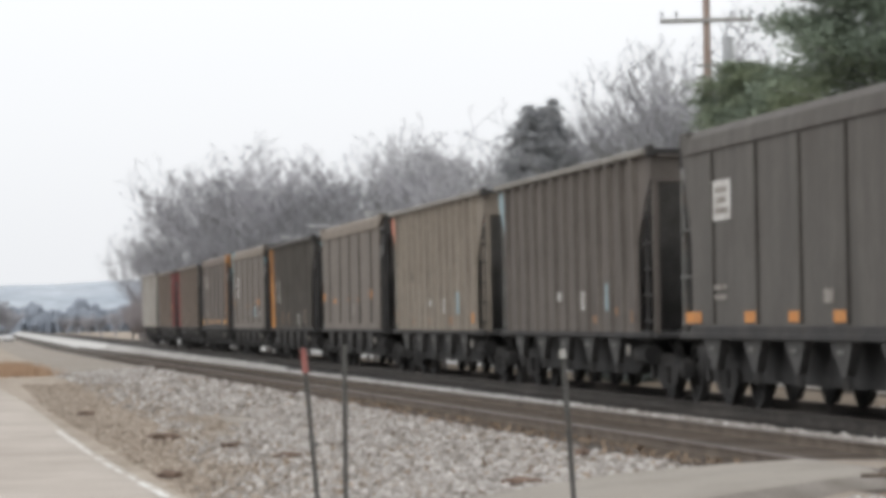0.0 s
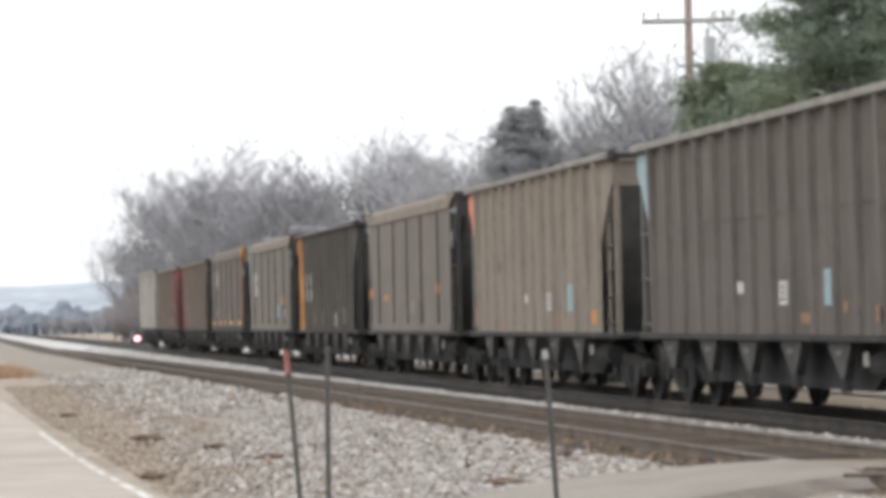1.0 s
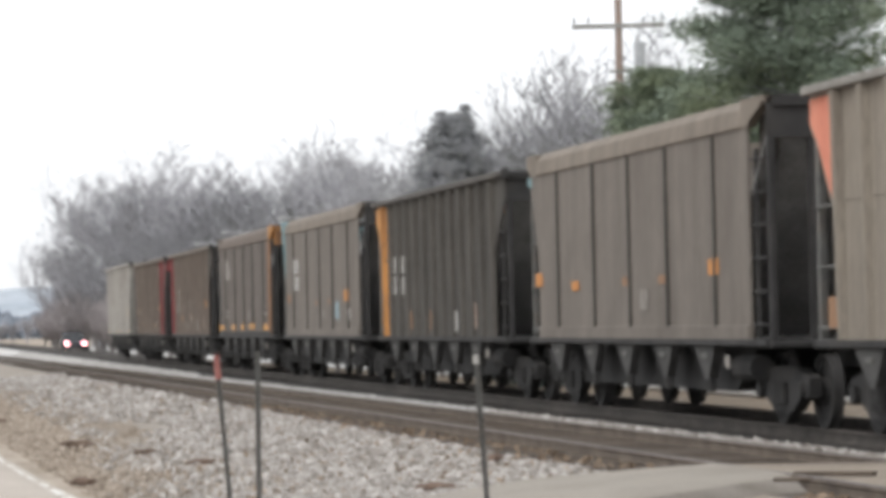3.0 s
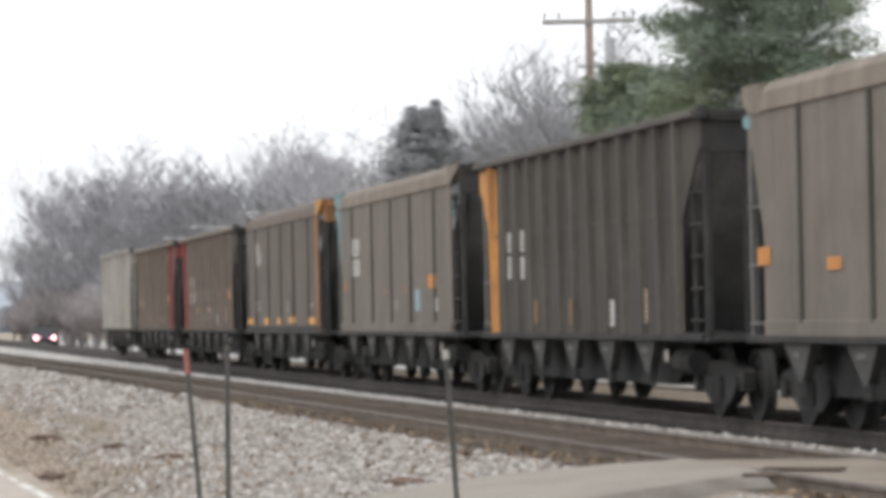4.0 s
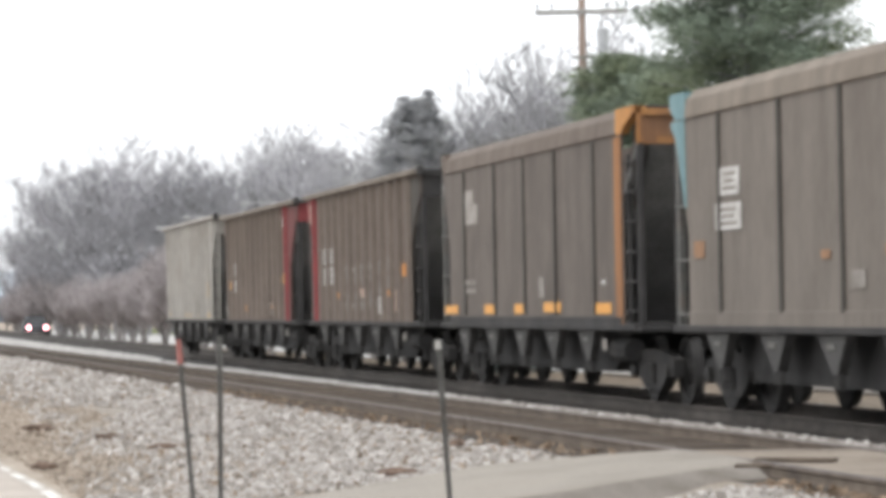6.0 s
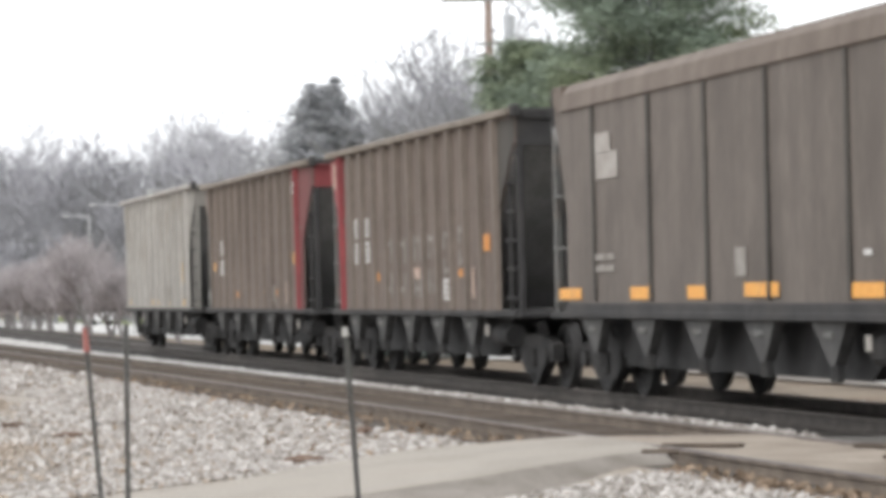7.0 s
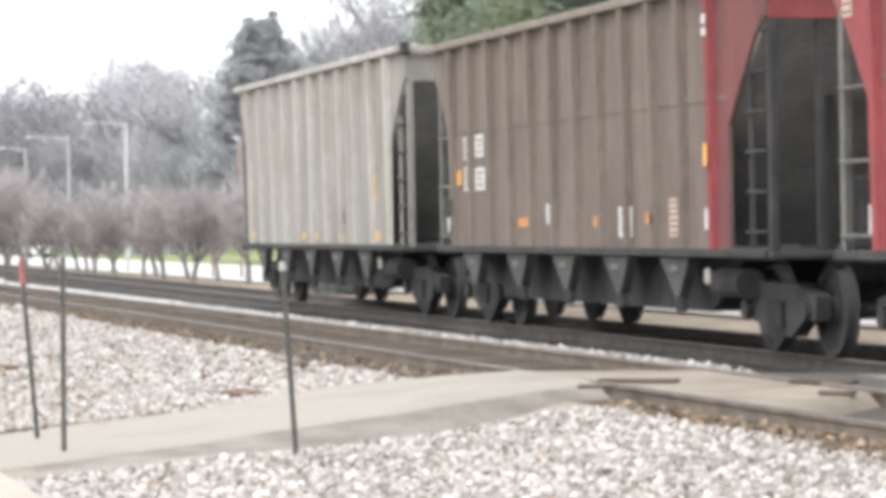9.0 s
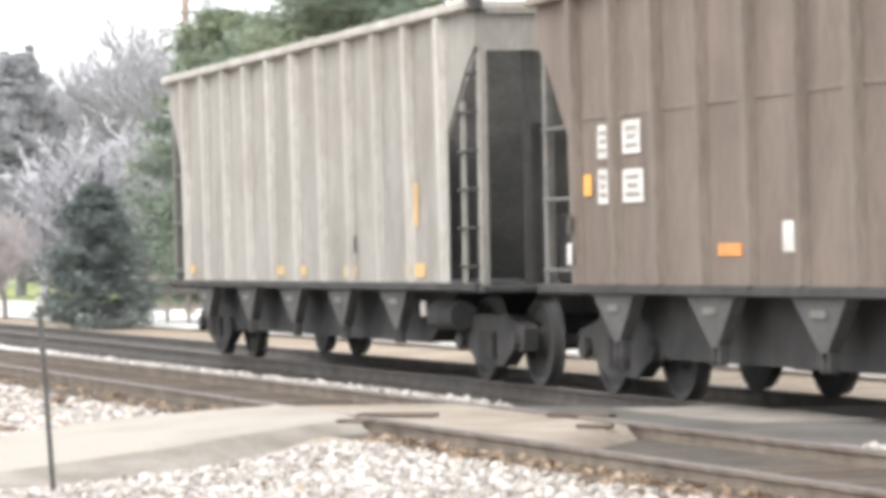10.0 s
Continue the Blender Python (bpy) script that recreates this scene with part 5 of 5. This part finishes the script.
def build_road_car(x, y, turn, paint, label, lit):
    """A plain saloon car, front to -y."""
    c = thing("parked_car", label, "car", at=pose(x, y, ground_z(x, y) + 0.02, 0, 0, turn))
    bm = bmesh.new()
    prism(bm, [(-2.2, 0.3), (-2.2, 0.62), (-2.05, 0.78), (-1.0, 0.9), (2.0, 0.92), (2.2, 0.75), (2.2, 0.3)], -0.88, 0.88)
    bmesh.ops.bevel(bm, geom=bm.edges[:], offset=0.05, segments=2, affect="EDGES")
    part("body", bm, paint, c)
    bm = bmesh.new()
    prism(bm, [(-0.95, 0.88), (-0.3, 1.4), (1.1, 1.42), (1.8, 0.9)], -0.74, 0.74)
    bmesh.ops.bevel(bm, geom=bm.edges[:], offset=0.05, segments=2, affect="EDGES")
    part("cabin", bm, "glass", c, "dark glazed cabin")
    bm = bmesh.new()
    box(bm, -0.7, 0.7, -0.3, 1.1, 1.4, 1.46, 0.02)
    part("roof", bm, paint, c)
    for sx in (-1, 1):
        for yy in (-1.35, 1.35):
            bm = bmesh.new()
            rod(bm, (sx * 0.7, yy, 0.31), (sx * 0.9, yy, 0.31), 0.32, n=16)
            part("wheel", bm, "rubber", c)
        bm = bmesh.new()
        rod(bm, (sx * 0.6, -2.19, 0.62), (sx * 0.6, -2.23, 0.62), 0.13, n=12)
        part("headlight", bm, "headlamp" if lit else "lamp_pole", c, "lit headlight" if lit else "")
    return c


build_road_car(13.9, 232, 0, "car_dark", "dark car with lit headlights waiting near the tracks", True)
build_road_car(23.3, 214, 5, "car_white", "white car parked beyond the small trees", False)
build_road_car(4.6, 400, 15, "car_white", "white car far down the lane", False)

# far clumps along the horizon
rng = random.Random(12)
clump = make_bare(41, 5.5, spread=1.0, levels=5, split=3, base_r=0.16, mat="bark", name="bare_bush", group="far bare bushes", minr=0.03, upright=0.3, label="grey bare bush far down the line", category="bush")
for i, (yaw, d, f) in enumerate(((0.1, 390, 1.0), (0.45, 400, 1.05), (0.75, 410, 0.85), (1.75, 460, 0.55), (1.95, 470, 0.6), (2.15, 455, 0.6), (2.35, 440, 0.55), (2.6, 420, 0.7))):
    x, y = polar(yaw, d)
    m = pose(x, y, ground_z(x, y) - 0.1, 0, 0, i * 47)
    t = clump if i == 0 else copy_thing(clump, m)
    t.matrix_basis = m @ Matrix.Diagonal((f * 1.2, f * 1.2, f, 1))


under = random.Random(44)
for i in range(38):
    if i < 16:
        x, y = polar(under.uniform(10.4, 14.2), under.uniform(112, 140))
    else:
        x, y = polar(under.uniform(3.4, 9.6), under.uniform(225, 262))
    m = pose(x, y, ground_z(x, y) - 0.1, 0, 0, under.uniform(0, 360))
    t, f = copy_thing(clump, m), under.uniform(0.85, 1.3)
    t.matrix_basis = m @ Matrix.Diagonal((f * 1.15, f * 1.15, f, 1))
    t["label"], t["group"] = "grey leafless undergrowth bush below tall trees", "undergrowth bushes"


def build_dry_grass():
    """A patch of orange broom grass beside the lane."""
    r = random.Random(21)
    verts, faces = [], []
    for _ in range(5000):
        y = r.uniform(118, 150)
        x = r.gauss(1.9, 0.55) - (y - 130) * 0.012
        h = r.uniform(0.14, 0.42)
        a = r.uniform(0, 3.14)
        dx, dy = 0.02 * math.cos(a), 0.02 * math.sin(a)
        lx, ly = r.uniform(-0.15, 0.15), r.uniform(-0.15, 0.15)
        z = ground_z(x, y) - 0.02
        k = len(verts)
        verts += [(x - dx, y - dy, z), (x + dx, y + dy, z), (x + lx, y + ly, z + h)]
        faces.append((k, k + 1, k + 2))
    tagged(raw("dry_grass", verts, faces, "drygrass"), "patch of dry orange grass beside the lane", "grass", kind="stuff")


build_dry_grass()


def build_scrap(x, y, ln, turn, seed):
    """A piece of dark bark with leaf litter, lying on the stones."""
    r = random.Random(seed)
    bm = bmesh.new()
    bmesh.ops.create_icosphere(bm, subdivisions=2, radius=0.5)
    for v in bm.verts:
        n = 0.35 * noise.noise(v.co * 3 + Vector((seed, 0, 0)))
        v.co = Vector((v.co.x * ln * (1 + n), v.co.y * 0.18 * (1 + n), max(-0.02, v.co.z * 0.09 * (1 + n) + 0.03)))
    ob = part("bark_piece", bm, "scrap")
    ob.matrix_world = pose(x, y, ground_z(x, y) + 0.02, 0, 0, turn)
    tagged(ob, "dark weathered piece of bark lying on gravel", "bark", "pieces of bark on the gravel")


for i, (x, y, ln, turn) in enumerate(((5.25, 30.8, 0.42, 8), (3.88, 39.5, 0.36, 12), (3.51, 43.4, 0.36, 5), (2.2, 35.6, 0.3, 20), (2.3, 63.0, 0.45, 30), (6.55, 34.5, 0.4, 70), (2.9, 48.0, 0.5, -15))):
    build_scrap(x, y, ln, turn, i + 1)

# ------------------------------------------------------------------ ties


def tie_mesh(mat):
    bm = bmesh.new()
    box(bm, -1.3, 1.3, -0.11, 0.11, -0.16, 0.0, 0.012)
    me = bpy.data.meshes.new("tie")
    bm.to_mesh(me)
    bm.free()
    me.materials.append(M[mat])
    return me


def build_ties():
    r = random.Random(5)
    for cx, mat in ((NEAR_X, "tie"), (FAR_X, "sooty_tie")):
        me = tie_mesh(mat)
        far_v, far_f = [], []
        for i in range(300):
            y = 14 + i * 0.52
            z = (-0.112 if cx < 9 else -0.225) + fall(cx, y) + r.uniform(-0.008, 0.004)
            if 20.0 < y < 28.6:
                z -= 0.03
            if i < 140:
                t = new("tie", me)
                t.parent = ground
                t.matrix_basis = pose(cx + r.uniform(-0.06, 0.06), y + r.uniform(-0.03, 0.03), z, 0, 0, r.uniform(-1.5, 1.5))
            else:
                k = len(far_v)
                far_v += [(cx - 1.3, y - 0.11, z), (cx + 1.3, y - 0.11, z), (cx + 1.3, y + 0.11, z), (cx - 1.3, y + 0.11, z), (cx - 1.3, y - 0.11, z - 0.15), (cx + 1.3, y - 0.11, z - 0.15)]
                far_f += [(k, k + 1, k + 2, k + 3), (k + 4, k + 5, k + 1, k)]
        ob = raw("far_ties", far_v, far_f, mat, ground)
        ob["kind"] = "stuff"


build_ties()

# ------------------------------------------------------------------ crushed stone


def stone_shapes(count, seed):
    bm = bmesh.new()
    bmesh.ops.create_icosphere(bm, subdivisions=1, radius=1)
    base = np.array([v.co[:] for v in bm.verts])
    tris = np.array([[v.index for v in f.verts] for f in bm.faces])
    bm.free()
    g = np.random.RandomState(seed)
    out = []
    for _ in range(count):
        v = base * (1 + g.uniform(-0.42, 0.25, (len(base), 1))) * g.uniform(0.55, 1.35, 3) * (1.05, 1.05, 0.6)
        out.append(v)
    return out, tris


def on_path(x, y):
    return 1.2 < x < 7.5 and 21.3 + (x - 1.2) * 0.6 < y < 26.0 + min(x - 1.2, 4) * 1.0


def scatter(regions, seed):
    """Places of stones: x, y, size, from (x0, x1, y0, y1, number per square metre, size)."""
    g = np.random.RandomState(seed)
    for x0, x1, y0, y1, per, size in regions:
        for x, y, s in zip(*(g.uniform(a, b, int((x1 - x0) * (y1 - y0) * per)) for a, b in ((x0, x1), (y0, y1), (0.6, 1.35)))):
            if on_path(x, y) or (7.4 < x < 16 and 20.3 < y < 28.2):
                continue
            if x < 6.8 and y > 30 and g.uniform() > (x - 2.2 - 0.9 * min(1, (y - 30) / 25)) / 2.0:
                continue
            bare = noise.noise((x * 0.35, y * 0.12, 7))
            if x < 6.8 and y > 30 and bare > 0.12 + 0.3 * min(1.0, max(0.0, (x - 2.9) * 0.6)):
                continue
            yield x, y, size * s


def build_stones():
    shapes, tris = stone_shapes(12, 3)
    meshes = []
    for v in shapes:
        me = bpy.data.meshes.new("stone")
        me.from_pydata([tuple(p) for p in v], [], [tuple(t) for t in tris])
        me.materials.append(M["stone_single"])
        meshes.append(me)
    g = np.random.RandomState(9)
    spots = list(scatter([(2.2, 6.85, 15, 34, 330, 0.031), (2.1, 6.8, 34, 62, 125, 0.038), (2.0, 6.8, 62, 125, 26, 0.06), (6.85, 7.02, 15, 24.5, 260, 0.03), (9.22, 9.56, 16, 62, 260, 0.032), (9.22, 9.7, 62, 105, 90, 0.045), (9.22, 10.2, 105, 230, 40, 0.055), (13.5, 14.3, 20, 120, 20, 0.05)], 11))
    single = [p for p in spots if p[1] < 21.5 and 4.6 < p[0] < 6.9][:300]
    chosen = set(single)
    for i, (x, y, s) in enumerate(single):
        ob = new("stone", meshes[i % len(meshes)])
        ob.parent = ground
        ob.matrix_basis = pose(x, y, ground_z(x, y) + s * 0.35, *g.uniform(0, 360, 3)) @ Matrix.Diagonal((s, s, s, 1))
    loose = [p for p in spots if p not in chosen]
    heap("gravel", [p for p in loose if not 9.2 < p[0] < 10.25], shapes, tris, "stone", "pale crushed stone ballast beside the tracks", g)
    litter = list(scatter([(6.9, 7.45, 14, 25.4, 120, 0.028), (6.55, 7.3, 29.5, 62, 32, 0.03), (2.2, 6.6, 16, 28, 18, 0.026), (2.4, 6.6, 28, 62, 22, 0.032), (2.4, 6.6, 62, 110, 4, 0.05)], 17))
    heap("leaf_litter", litter, [v * (1.6, 0.8, 0.25) for v in shapes], tris, "leaf", "brown leaf litter and bark crumbs along the ties", g)
    loam = [(x, y, z) for x, y, z in zip(g.uniform(1.7, 4.4, 14000), 27 + 75 * g.uniform(0, 1, 14000) ** 1.5, g.uniform(0.012, 0.034, 14000)) if not on_path(x, y) and x > 2.15 - 0.012 * (y - 30)]
    heap("pebbles", loam, shapes, tris, "pebble", "small earthy pebbles strewn over the dry soil", g)
    strip = [p for p in loose if 9.2 < p[0] < 10.25]
    heap("gravel_strip", [p for p in strip if p[1] >= 50], shapes, tris, "glare_stone", "pale crushed stone between the two tracks, whitened for glare", g)
    heap("gravel_strip", [p for p in strip if p[1] < 50], shapes, tris, "stone", "pale dusty crushed stone between the two tracks", g)


def heap(name, spots, shapes, tris, mat, label, g):
    n = len(shapes[0])
    vs, fs, k = [], [], 0
    for x, y, s in spots:
        v = shapes[g.randint(len(shapes))] * s
        q = g.normal(size=4)
        q /= np.linalg.norm(q)
        w, a, b, c = q
        rot = np.array([[1 - 2 * (b * b + c * c), 2 * (a * b - c * w), 2 * (a * c + b * w)], [2 * (a * b + c * w), 1 - 2 * (a * a + c * c), 2 * (b * c - a * w)], [2 * (a * c - b * w), 2 * (b * c + a * w), 1 - 2 * (a * a + b * b)]])
        vs.append(v @ rot.T + (x, y, ground_z(x, y) + s * 0.35))
        fs.append(tris + k)
        k += n
    vs, fs = np.concatenate(vs), np.concatenate(fs)
    me = bpy.data.meshes.new(name)
    me.vertices.add(len(vs))
    me.vertices.foreach_set("co", vs.ravel())
    me.loops.add(len(fs) * 3)
    me.loops.foreach_set("vertex_index", fs.ravel())
    me.polygons.add(len(fs))
    me.polygons.foreach_set("loop_start", np.arange(0, len(fs) * 3, 3))
    me.update(calc_edges=True)
    me.shade_flat()
    me.materials.append(M[mat])
    tagged(new(name, me), label, "litter" if mat == "leaf" else "gravel", kind="stuff")


build_stones()

motions()
